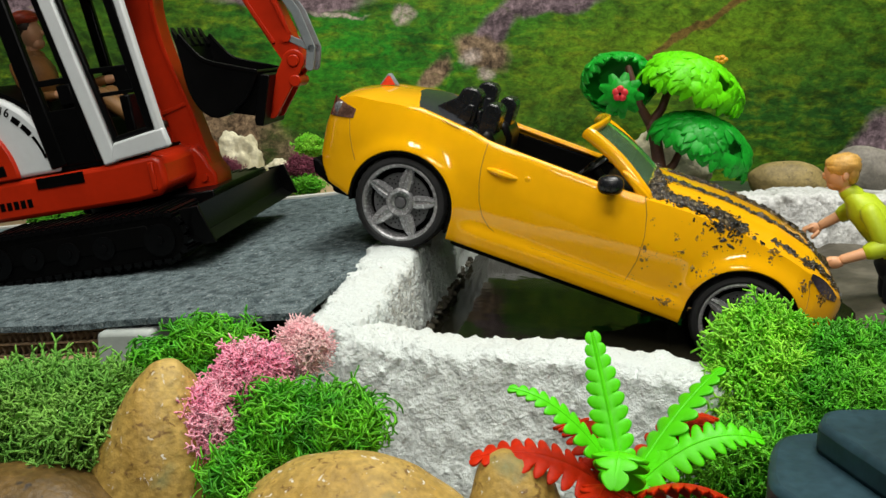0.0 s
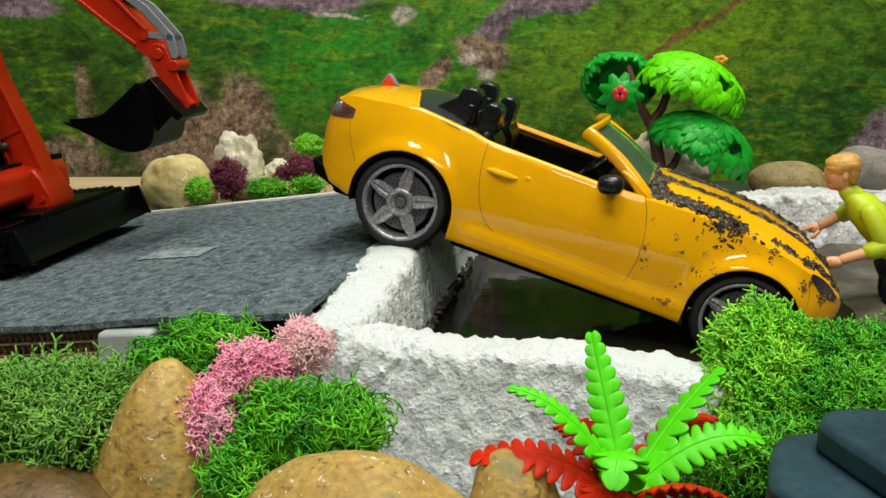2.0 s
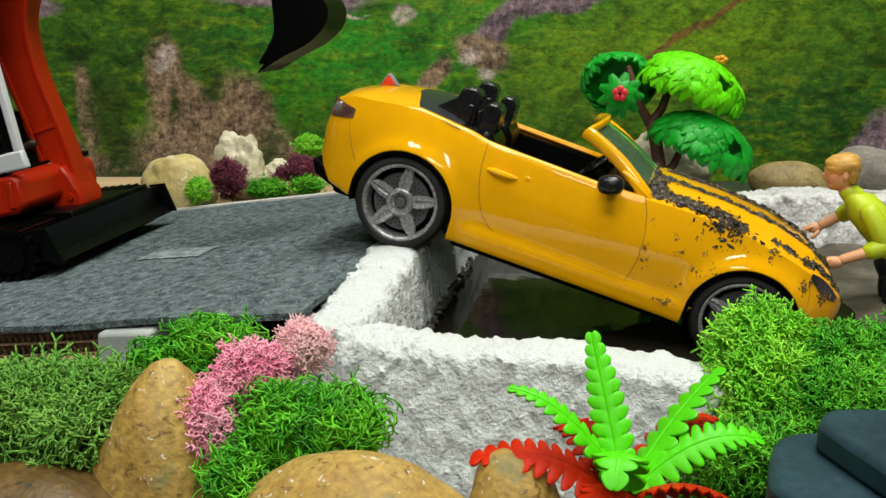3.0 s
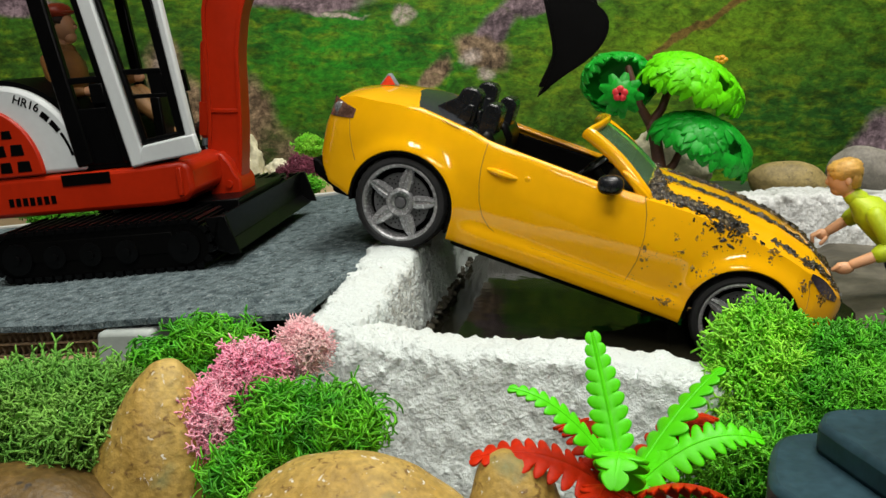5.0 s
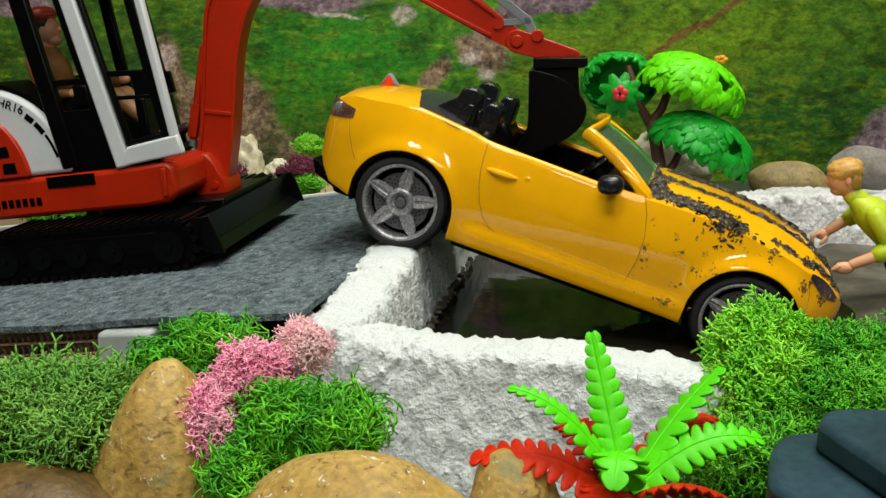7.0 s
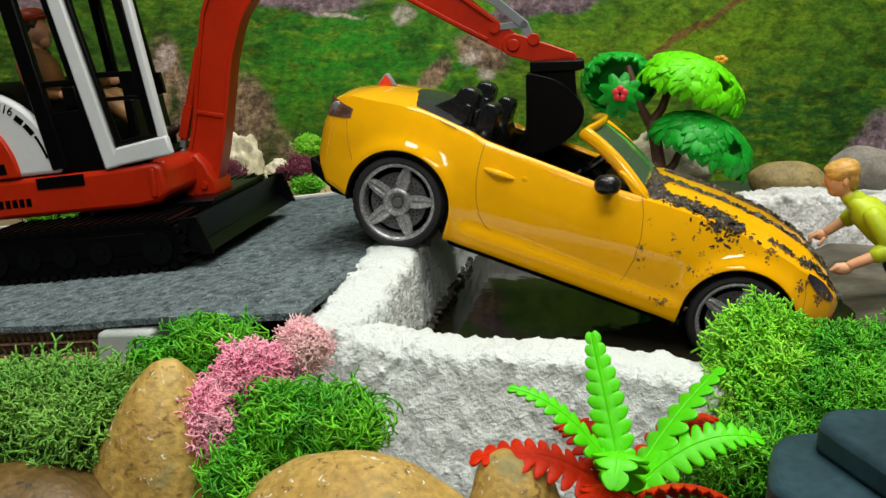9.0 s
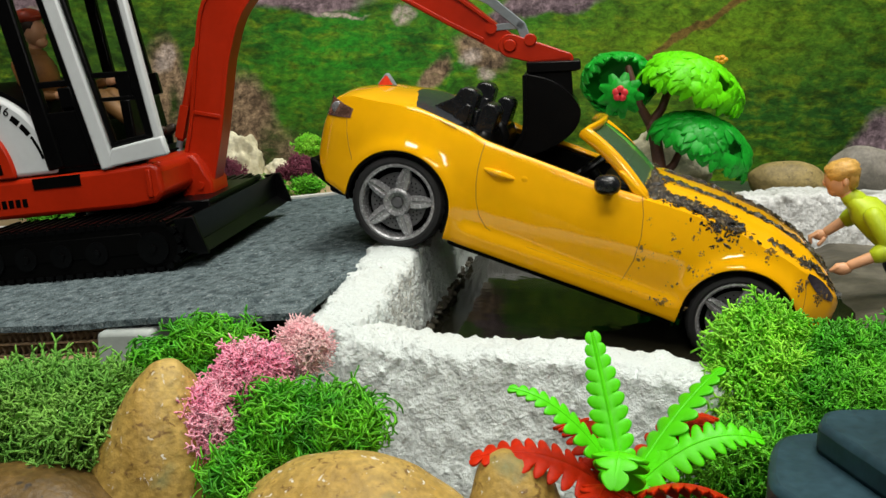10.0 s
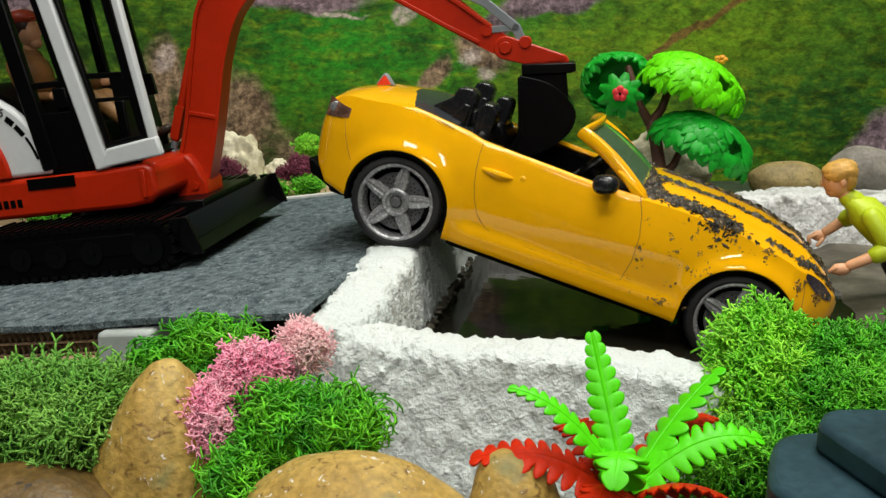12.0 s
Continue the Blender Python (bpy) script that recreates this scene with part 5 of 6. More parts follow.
# ---- two toy figures ----
def driver():
    s = Shape()
    s.ball((-0.0440, -0.007, 0.1315), (0.0064, 0.0060, 0.0088), 0, rough=0.05, freq=2)
    s.ball((-0.0415, -0.007, 0.1255), (0.0038, 0.0042, 0.0036), 0, 10, 12)
    s.ball((-0.0377, -0.007, 0.1310), (0.0018, 0.0013, 0.0018), 0, 8, 8)
    s.ball((-0.0462, -0.007, 0.1352), (0.0068, 0.0066, 0.0066), 1, rough=0.1, freq=3)
    s.ball((-0.0470, -0.007, 0.1402), (0.0088, 0.0082, 0.0050), 2)
    s.ball((-0.0400, -0.007, 0.1392), (0.0048, 0.0066, 0.0012), 2)
    s.tube([(-0.0465, -0.007, 0.117), (-0.0450, -0.007, 0.126)], 0.0036, 10, 0)
    s.tube([(-0.046, -0.007, 0.080), (-0.048, -0.007, 0.098), (-0.048, -0.007, 0.111), (-0.048, -0.007, 0.117)], [0.0100, 0.0100, 0.0115, 0.0070], 14, 3, flat=1.25)
    s.ball((-0.0455, -0.0095, 0.1045), (0.0112, 0.0130, 0.0150), 3, 14, 20, rough=0.08, freq=3)
    s.tube([(-0.050, -0.007, 0.118), (-0.045, -0.007, 0.117)], 0.0060, 10, 3)
    for y, hand in ((-0.0215, (-0.0290, -0.026, 0.0945)), (0.0075, (-0.0135, 0.006, 0.0990))):
        elbow = (-0.042, y - 0.003 if y < 0 else y + 0.003, 0.0940)
        s.tube([(-0.049, y, 0.1135), (-0.047, y, 0.104), elbow], [0.0046, 0.0043, 0.0038], 10, 3)
        s.tube([elbow, ((elbow[0] + hand[0]) / 2, (elbow[1] + hand[1]) / 2, (elbow[2] + hand[2]) / 2), hand], [0.0038, 0.0034, 0.0028], 10, 3)
        s.ball((hand[0] + 0.003, hand[1], hand[2]), (0.0042, 0.0026, 0.0026), 0, 8, 10)
    for y in (-0.014, 0.001):
        s.tube([(-0.043, y, 0.0815), (-0.026, y, 0.0860), (-0.0085, y, 0.0905)], [0.0068, 0.0060, 0.0050], 12, 4)
        s.tube([(-0.0085, y, 0.0905), (0.004, y, 0.0790), (0.0150, y, 0.0665)], [0.0050, 0.0044, 0.0036], 12, 4)
        s.tube([(0.0155, y, 0.0635), (0.0250, y, 0.0680)], [0.0034, 0.0028], 10, 1)
    ob = part("driver_figure", s, [SKIN, DARK_HAIR, HELMET, BROWN, BROWN_T], smooth=True)
    return tagged(ob, "toy driver in brown suit and red cap, seated in cab", "toy figure")


def onlooker():
    """Stands at its own origin, leaning towards -x."""
    s = Shape()
    s.ball((-0.0330, 0.0, 0.0813), (0.0078, 0.0070, 0.0098), 0, 14, 20, turn=Euler((0, radians(-12), 0)).to_matrix())
    s.ball((-0.0402, 0.0, 0.0800), (0.0015, 0.0011, 0.0021), 0, 8, 8)
    s.ball((-0.0350, 0.0, 0.0757), (0.0042, 0.0046, 0.0038), 0, 10, 12)
    s.ball((-0.0307, -0.0070, 0.0806), (0.0018, 0.0010, 0.0024), 0, 8, 8)
    s.ball((-0.0313, 0.0, 0.0858), (0.0092, 0.0082, 0.0066), 1, 20, 30, rough=0.12, freq=4.5, turn=Euler((0, radians(-14), 0)).to_matrix(), power=0.82)
    s.ball((-0.0272, 0.0, 0.0822), (0.0044, 0.0070, 0.0070), 1, 14, 20, rough=0.12, freq=4.5, power=0.85)
    s.ball((-0.0372, 0.0, 0.0866), (0.0026, 0.0062, 0.0026), 1, 10, 14, rough=0.15, freq=3)
    s.tube([(-0.0249, 0, 0.0672), (-0.0300, 0, 0.0748)], 0.0042, 12, 0)
    s.tube([(-0.0005, 0, 0.0330), (-0.0030, 0, 0.0430), (-0.0106, 0, 0.0533), (-0.0203, 0, 0.0640), (-0.0251, 0, 0.0682)], [0.0085, 0.0085, 0.0098, 0.0092, 0.0052], 16, 2, flat=1.32)
    s.tube([(-0.0235, 0, 0.0686), (-0.0274, 0, 0.0714)], [0.0056, 0.0052], 14, 2)
    # arms reach down to the bonnet
    s.tube([(-0.0180, -0.0135, 0.0625), (-0.0135, -0.0165, 0.0535), (-0.0095, -0.0175, 0.0455)], [0.0054, 0.0052, 0.0050], 12, 2)
    s.tube([(-0.0095, -0.0175, 0.0455), (-0.0140, -0.0180, 0.0435), (-0.0165, -0.0180, 0.0425)], [0.0053, 0.0052, 0.0050], 12, 2)
    s.tube([(-0.0160, -0.0180, 0.0425), (-0.0300, -0.0175, 0.0370)], [0.0034, 0.0028], 10, 0)
    s.ball((-0.0345, -0.0175, 0.0352), (0.0052, 0.0030, 0.0034), 0, 10, 12, rough=0.15, freq=3)
    s.tube([(-0.0370, -0.019, 0.0365), (-0.0400, -0.018, 0.0345)], 0.0013, 6, 0)
    s.tube([(-0.0195, 0.0130, 0.0625), (-0.0215, 0.0155, 0.0595), (-0.0260, 0.0160, 0.0560)], [0.0054, 0.0052, 0.0048], 12, 2)
    s.tube([(-0.0255, 0.0160, 0.0565), (-0.0370, 0.0165, 0.0490)], [0.0033, 0.0027], 10, 0)
    s.ball((-0.0405, 0.0165, 0.0470), (0.0042, 0.0026, 0.0032), 0, 10, 12)
    for k in range(3):
        s.tube([(-0.0425, 0.0145 + 0.0018 * k, 0.0480), (-0.0462, 0.0145 + 0.0018 * k, 0.0462), (-0.0460, 0.0145 + 0.0018 * k, 0.0430)], 0.0010, 6, 0)
    s.tube([(-0.0390, 0.013, 0.0455), (-0.0420, 0.012, 0.0425)], 0.0012, 6, 0)
    s.tube([(-0.0020, 0, 0.0345), (0.0, 0, 0.0290)], [0.0092, 0.0088], 16, 3, flat=1.25)
    for y in (-0.0062, 0.0062):
        s.tube([(0.0, y, 0.0300), (-0.0010, y, 0.0170), (0.0010, y, 0.0030)], [0.0064, 0.0052, 0.0044], 12, 3)
        s.tube([(0.002, y, 0.0022), (-0.007, y, 0.0022)], [0.0032, 0.0026], 10, 4)
    ob = part("onlooker_figure", s, [SKIN, HAIR, SHIRT, NAVY, BLACK_MATT], smooth=True)
    return tagged(ob, "blond toy man in a lime shirt leaning to the car's nose", "toy figure")


DRIVER = driver()
ONLOOKER = onlooker()


# ---- plastic tree behind the pool ----
def leaf_cap(centre, r, seed, rows=8, hole=None, tilt=(0, 0, 0), leaf=(0.0125, 0.0082)):
    """A dome covered with overlapping moulded leaves that hang over its hem; hole is (turn, drop, size) in degrees."""
    s = Shape()
    rng = random.Random(seed)
    T = Euler([radians(a) for a in tilt]).to_matrix()
    c = Vector(centre)

    def on(a, q, out=1.0):
        """A point of the dome at turn a and drop q."""
        k = 1 + 0.10 * noise.noise(Vector((math.cos(a) * 1.3 + seed, math.sin(a) * 1.3, q)))
        return Vector((math.cos(a) * math.sin(q) * r[0] * k, math.sin(a) * math.sin(q) * r[1] * k, math.cos(q) * r[2])) * out

    def gone(a, q, more=0.0):
        if not hole:
            return False
        da = (math.degrees(a) - hole[0] + 180) % 360 - 180
        return math.hypot(da * math.sin(q), math.degrees(q) - hole[1]) < hole[2] + more

    # thin shell under the leaves
    n, m = 20, 60
    grid = [[T @ on(2 * math.pi * j / m, math.radians(92) * i / n, 0.96) + c for j in range(m)] for i in range(n + 1)]
    inner = [[p * 0.95 + c * 0.05 for p in row] for row in grid]
    for g, flip in ((grid, False), (inner, True)):
        part_of = Shape().grid(g, ring=True, flip=flip)
        keep = [f for f in range(len(part_of.f)) if not gone(2 * math.pi * (f % m + 0.5) / m, math.radians(92) * (f // m + 0.5) / n)]
        s.add(part_of.v, [part_of.f[f] for f in keep])
    # leaves, row by row from the crown to the hem
    for i in range(rows):
        q = math.radians(12 + 76 * i / (rows - 1))
        count = max(5, int(5.2 * math.sin(q) * rows))
        for j in range(count):
            a = 2 * math.pi * (j + 0.5 * (i % 2) + rng.uniform(-0.2, 0.2)) / count
            if gone(a, q, 3):
                continue
            p = on(a, q)
            down = (on(a, min(q + 0.25, 1.9)) - p).normalized()
            out = Vector((p.x / r[0] ** 2, p.y / r[1] ** 2, p.z / r[2] ** 2)).normalized()
            down = (down + out * 0.10 + Vector((rng.uniform(-0.5, 0.5), rng.uniform(-0.5, 0.5), 0))).normalized()
            across = out.cross(down).normalized()
            ln, wd = leaf[0] * rng.uniform(0.75, 1.2), leaf[1] * rng.uniform(0.8, 1.15)
            top, low = [], []
            for u in (0.0, 0.2, 0.45, 0.7, 0.88, 1.0):
                half = wd * 0.5 * math.sin(math.pi * (0.22 + 0.74 * u)) ** 0.8
                lift = 0.0009 * math.sin(math.pi * u) + 0.0006 - 0.0014 * u * u
                line = [p + down * ln * (u - 0.25) + out * (lift + e * 0.0007) + across * half * f for f, e in ((-1, -0.6), (-0.5, 0.4), (0, 0.0), (0.5, 0.4), (1, -0.6))]
                top.append([T @ v + c for v in line])
                low.append([T @ (v - out * 0.0011) + c for v in line])
            s.grid([t_ + l_[::-1] for t_, l_ in zip(top, low)], ring=True)
            s.add(top[-1] + low[-1][::-1], [tuple(range(10))])
    return s


def plastic_tree():
    t = thing("plastic_tree", "toy tree with brown trunk and three bright green leaf caps", "toy tree")
    x, y = -0.0015, 0.742
    s = Shape().tube([(x + 0.003, y, 0.064), (x + 0.001, y, 0.095), (x - 0.003, y, 0.115), (x - 0.008, y, 0.132)], [0.0065, 0.0052, 0.0047, 0.0042], 12)
    tr = part("trunk", s, BARK, t, "brown trunk")
    part("branch", Shape().tube([(x - 0.008, y, 0.130), (x - 0.017, y - 0.004, 0.145), (x - 0.026, y - 0.004, 0.172)], [0.0038, 0.0032, 0.0026], 10), BARK, tr)
    part("branch", Shape().tube([(x - 0.008, y, 0.130), (x + 0.000, y, 0.142), (x + 0.006, y, 0.162)], [0.0038, 0.0032, 0.0028], 10), BARK, tr)
    part("branch", Shape().tube([(x + 0.004, y, 0.092), (x + 0.011, y, 0.100), (x + 0.016, y + 0.004, 0.112)], [0.0036, 0.0030, 0.0026], 10), BARK, tr)

    part("leaf_cap", leaf_cap((0.0185, y, 0.1565), (0.038, 0.027, 0.0245), 3, tilt=(0, 21, 0), hole=(-48, 55, 13)), LEAF_L, t, "lime green upper leaf cap with a hole", weld=False)
    part("leaf_cap", leaf_cap((0.0280, y - 0.004, 0.1115), (0.039, 0.028, 0.0265), 8, tilt=(0, 24, 0), hole=(-52, 55, 13)), LEAF_D, t, "green lower leaf cap with a hole", weld=False)
    part("leaf_cap", leaf_cap((x - 0.033, y + 0.006, 0.160), (0.027, 0.023, 0.023), 14, tilt=(-64, 0, 6), leaf=(0.010, 0.0080)), LEAF_D, t, "dark green leaf cap tipped open to the front", weld=False)
    # flower sprig hanging in front
    c = Vector((x - 0.0300, y - 0.035, 0.1550))
    s = Shape()
    for ring, n_, far in ((0, 8, 0.0125), (1, 9, 0.0170)):
        for k in range(n_):
            a = 2 * math.pi * k / n_ + 0.3 + 0.35 * ring
            d = Vector((math.cos(a), 0, math.sin(a)))
            n = Vector((-d.z, 0, d.x))
            rows = [[c + d * far * u + n * w * 0.0046 * math.sin(math.pi * min(0.93, u * 0.58 + 0.30)) + Vector((0, 0.003 * ring + 0.004 * u * u - 0.0012 * math.sin(3 * u) + 0.0010 * abs(w), -0.002 * u)) for w in (-1, -0.5, 0, 0.5, 1)] for u in np.linspace(0.1, 1, 7)]
            s.grid(rows).grid([[p + Vector((0, 0.0012, 0)) for p in r] for r in rows], flip=True)
    sp = part("leaf_rosette", s, LEAF_D, t, "green leaf rosette")
    s = Shape()
    for k in range(5):
        a = 2 * math.pi * k / 5 + 0.3
        s.ball(c + Vector((0.0031 * math.cos(a), -0.002, 0.0031 * math.sin(a))), (0.0028, 0.0011, 0.0028), rings=8, segs=10)
    part("flower", s, PETAL, sp, "red five-petalled flower")
    part("flower_heart", Shape().ball(c + Vector((0, -0.0033, 0)), 0.0009), BLACK_MATT, sp)
    s = Shape()
    for k in range(5):
        a = 2 * math.pi * k / 5
        s.ball((x + 0.0405 + 0.0028 * math.cos(a), y, 0.1785 + 0.0016 * math.sin(a)), (0.0026, 0.0026, 0.0020), rings=8, segs=10)
    part("orange_flower", s, ORANGE, t, "small orange flower on the cap")


plastic_tree()


# ---- stones ----
def pebble(centre, r, mat, label, seed, turn=(0, 0, 0), rough=0.10, freq=1.1, name="stone", taper=0.0, power=1.0):
    s = Shape().ball(centre, r, 0, 40, 60, rough=rough, freq=freq, seed=seed, turn=Euler([radians(a) for a in turn]).to_matrix(), power=power)
    if taper:
        s.v = [(centre[0] + (x - centre[0]) * (1 - taper * (z - centre[2]) / r[2]), y, z) for x, y, z in s.v]
    return tagged(part(name, s, mat, smooth=True), label, "stone", group="stones round the pool")


pebble((-0.1660, 0.268, 0.0390), (0.0250, 0.019, 0.0545), STONE_Y, "tall smooth ochre stone standing on end", 2, (-10, 12, 0), rough=0.07, taper=0.40, power=0.92)
pebble((-0.0864, 0.258, 0.0430), (0.040, 0.026, 0.0285), STONE_Y, "large rounded ochre boulder with pale scuffs", 5, (0, 6, 8), rough=0.06)
pebble((-0.0394, 0.280, 0.0395), (0.0172, 0.016, 0.0300), STONE_Y, "upright cracked ochre stone", 9, (4, -6, 0), rough=0.08)
pebble((-0.1960, 0.246, 0.0360), (0.036, 0.026, 0.0265), STONE_B, "brown stone under the moss", 12, (0, 0, 0), rough=0.07)
pebble((-0.3680, 0.672, 0.0800), (0.0300, 0.022, 0.0250), STONE_P, "pale yellow rounded boulder by the road", 15, (0, 10, 0), rough=0.16, freq=1.4)
pebble((-0.3350, 0.714, 0.0920), (0.0175, 0.014, 0.0260), STONE_W, "angular pale chalk stone", 21, (0, -8, 0), rough=0.30, freq=1.9, power=0.8)
pebble((-0.3030, 0.720, 0.0850), (0.0140, 0.011, 0.0110), STONE_W, "small pale stone chip", 24, (0, -35, 0), rough=0.28, freq=1.7)
pebble((-0.2960, 0.705, 0.0735), (0.0240, 0.011, 0.0085), STONE_P, "flat yellowish stone in the moss", 27, (0, 0, 0), rough=0.12)
pebble((0.0060, 0.806, 0.0880), (0.0330, 0.016, 0.0270), STONE_W, "pale rough stone behind the tree", 31, (0, 18, 0), rough=0.22, freq=1.9, power=0.75)
pebble((0.1050, 0.836, 0.0740), (0.0330, 0.018, 0.0190), STONE_K, "rounded khaki stone behind the white wall", 35, (0, 4, 0), rough=0.07)
pebble((0.1690, 0.864, 0.0780), (0.0320, 0.018, 0.0260), STONE_G, "grey-brown stone behind the white wall", 38, (0, 10, 0), rough=0.1)
pebble((0.1600, 0.478, 0.0505), (0.007, 0.006, 0.0045), STONE_P, "small pale pebble in the water", 41, rough=0.1)


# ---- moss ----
def moss(name, blobs, mat, label, seed, count, size=0.011, thick=0.00055, group="moss clumps", core=MOSS_SHADE, curl=0.0):
    """Forked lichen twigs growing out of lumps; blobs are (centre, radii, share); curl makes wiry strands."""
    rng = random.Random(seed)
    V, F = [], []

    def any_way():
        return Vector((rng.gauss(0, 1), rng.gauss(0, 1), rng.gauss(0, 1))).normalized()

    def strand(path, radii):
        """A three-sided twig along a path, closed at its tip."""
        k = len(V)
        for i, p in enumerate(path):
            d = (path[min(i + 1, len(path) - 1)] - path[max(i - 1, 0)]).normalized()
            u = d.cross(Vector((0.3, 0.5, 0.8))).normalized()
            w = d.cross(u)
            V.extend(tuple(p + u * math.cos(2.0944 * j) * radii[i] + w * math.sin(2.0944 * j) * radii[i]) for j in range(3))
        for i in range(len(path) - 1):
            m = k + 3 * i
            F.extend([(m, m + 1, m + 4, m + 3), (m + 1, m + 2, m + 5, m + 4), (m + 2, m, m + 3, m + 5)])
        m = k + 3 * (len(path) - 1)
        F.append((m, m + 1, m + 2))

    def twig(p, d, ln, r, depth):
        bend = (d + any_way() * 0.35).normalized()
        mid = p + d * ln * 0.5
        q = mid + bend * ln * 0.5
        strand([p, mid, q], [r, r * 0.9, r * 0.82])
        if depth:
            axis = bend.cross(any_way()).normalized()
            n = 3 if rng.random() < 0.25 else 2
            for i in range(n):
                fork = axis * (1 if i == 0 else -1) if i < 2 else bend.cross(axis)
                twig(q, (bend * 0.8 + fork * rng.uniform(0.5, 0.95) + any_way() * 0.25).normalized(), ln * rng.uniform(0.65, 0.95), r * 0.86, depth - 1)

    def wire(p, d, ln, r):
        path, axis = [p], d.cross(any_way()).normalized()
        turn = rng.uniform(0.25, 0.75) * curl
        for i in range(7):
            path.append(path[-1] + d * ln)
            d = (Matrix.Rotation(turn, 3, axis) @ d + any_way() * 0.12).normalized()
            if rng.random() < 0.3 and i > 1:
                e = (d + any_way() * 0.9).normalized()
                strand([path[-1], path[-1] + e * ln * 1.1, path[-1] + (e + any_way() * 0.4).normalized() * ln * 2.0], [r * 0.9, r * 0.8, r * 0.6])
        strand(path, [r * (1 - 0.05 * i) for i in range(8)])

    clump = thing(name, label, "moss", group, pose(*blobs[0][0]))
    tot = sum(b[2] for b in blobs)
    for c, r, share in blobs:
        V.clear()
        F.clear()
        c = Vector(c)
        for i in range(int((1.5 if curl else 0.62) * count * share / tot)):
            d = Vector((rng.gauss(0, 1), rng.gauss(0, 1) - 0.5, rng.gauss(0, 1) + 0.35)).normalized()
            lump = 1 + 0.26 * noise.noise(d * 2.4 + c * 90) + 0.10 * noise.noise(d * 6 + c * 40)
            p = c + Vector((d.x * r[0], d.y * r[1], d.z * r[2])) * lump * rng.uniform(0.55, 0.95)
            n = Vector((d.x / r[0], d.y / r[1], d.z / r[2])).normalized()
            n = (n + any_way() * (0.75 if curl else 0.45)).normalized()
            if curl:
                wire(p, n, size * 0.145 * rng.uniform(0.7, 1.3), 0.80 * thick * rng.uniform(0.75, 1.2))
            else:
                twig(p, n, size * 0.31 * rng.uniform(0.7, 1.2), 0.95 * thick * rng.uniform(0.8, 1.25), 3)
        s = Shape().add(V, F, 0)
        # core ball; its default dark colour stands in for shade between the twigs
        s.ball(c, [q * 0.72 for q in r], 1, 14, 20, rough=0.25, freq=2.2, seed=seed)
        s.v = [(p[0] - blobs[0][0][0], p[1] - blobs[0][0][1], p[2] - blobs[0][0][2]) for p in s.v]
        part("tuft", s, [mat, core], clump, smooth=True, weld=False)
    return clump


moss("moss_clump", [((-0.214, 0.276, 0.0655), (0.025, 0.017, 0.0135), 1.0), ((-0.190, 0.281, 0.0680), (0.013, 0.012, 0.0115), 0.6), ((-0.193, 0.268, 0.063), (0.013, 0.011, 0.0090), 0.4)], MOSS_A, "pale green reindeer moss cushion on stones", 1, 1150, 0.0145, thick=0.00078)
moss("moss_clump", [((-0.1605, 0.302, 0.0885), (0.0095, 0.008, 0.0050), 1.0), ((-0.1490, 0.304, 0.0870), (0.008, 0.007, 0.0050), 0.7), ((-0.1760, 0.297, 0.0830), (0.006, 0.006, 0.0030), 0.3), ((-0.1575, 0.296, 0.0775), (0.007, 0.005, 0.0055), 0.3)], MOSS_C, "grass green moss tuft below the road edge", 2, 900, 0.0105, thick=0.0006, curl=1.0)
moss("moss_clump", [((-0.1485, 0.278, 0.0672), (0.0092, 0.009, 0.0120), 0.8), ((-0.1370, 0.2935, 0.0805), (0.0095, 0.009, 0.0090), 0.9)], MOSS_P, "pink dyed moss cushion", 3, 1300, 0.009, thick=0.00055, core=MOSS_P)
moss("moss_clump", [((-0.1240, 0.311, 0.0865), (0.0055, 0.006, 0.0060), 1.0)], MOSS_PP, "pale pink moss tuft against the white wall", 4, 300, 0.0085, thick=0.00045, core=MOSS_PP)
moss("moss_clump", [((-0.1045, 0.288, 0.0675), (0.0150, 0.011, 0.0090), 1.0), ((-0.1205, 0.281, 0.0685), (0.0115, 0.011, 0.0105), 0.8), ((-0.1295, 0.265, 0.0560), (0.0065, 0.008, 0.0090), 0.35)], MOSS_C, "fresh grass green moss mound over the boulder", 5, 1800, 0.0115, thick=0.00062, curl=0.9)
moss("moss_clump", [((0.0405, 0.374, 0.0755), (0.0110, 0.012, 0.0130), 1.0), ((0.0415, 0.357, 0.0600), (0.0120, 0.012, 0.0180), 0.9)], MOSS_R, "lime green moss mound before the front wheel", 6, 800, 0.0165, thick=0.00086)
moss("moss_clump", [((0.0670, 0.372, 0.0690), (0.0150, 0.012, 0.0140), 1.0), ((0.0890, 0.384, 0.0655), (0.0150, 0.012, 0.0170), 0.9), ((0.0450, 0.336, 0.0470), (0.018, 0.012, 0.0160), 0.6), ((0.0640, 0.350, 0.0600), (0.0160, 0.012, 0.0150), 0.8), ((0.0860, 0.356, 0.0600), (0.0140, 0.012, 0.0150), 0.7), ((0.0330, 0.318, 0.0480), (0.0170, 0.010, 0.0170), 0.6)], MOSS_B, "bright green moss bank at the pool's corner", 7, 2500, 0.0135, thick=0.00070)
moss("moss_clump", [((-0.3450, 0.660, 0.0790), (0.0075, 0.006, 0.0085), 1.0)], MOSS_R, "small bright green moss tuft by the road", 8, 420, 0.006, thick=0.0006)
moss("moss_clump", [((-0.3310, 0.683, 0.0860), (0.0085, 0.007, 0.0120), 1.0)], MOSS_V, "wine red moss tuft by the chalk stone", 9, 330, 0.010, thick=0.0006, core=MOSS_V)
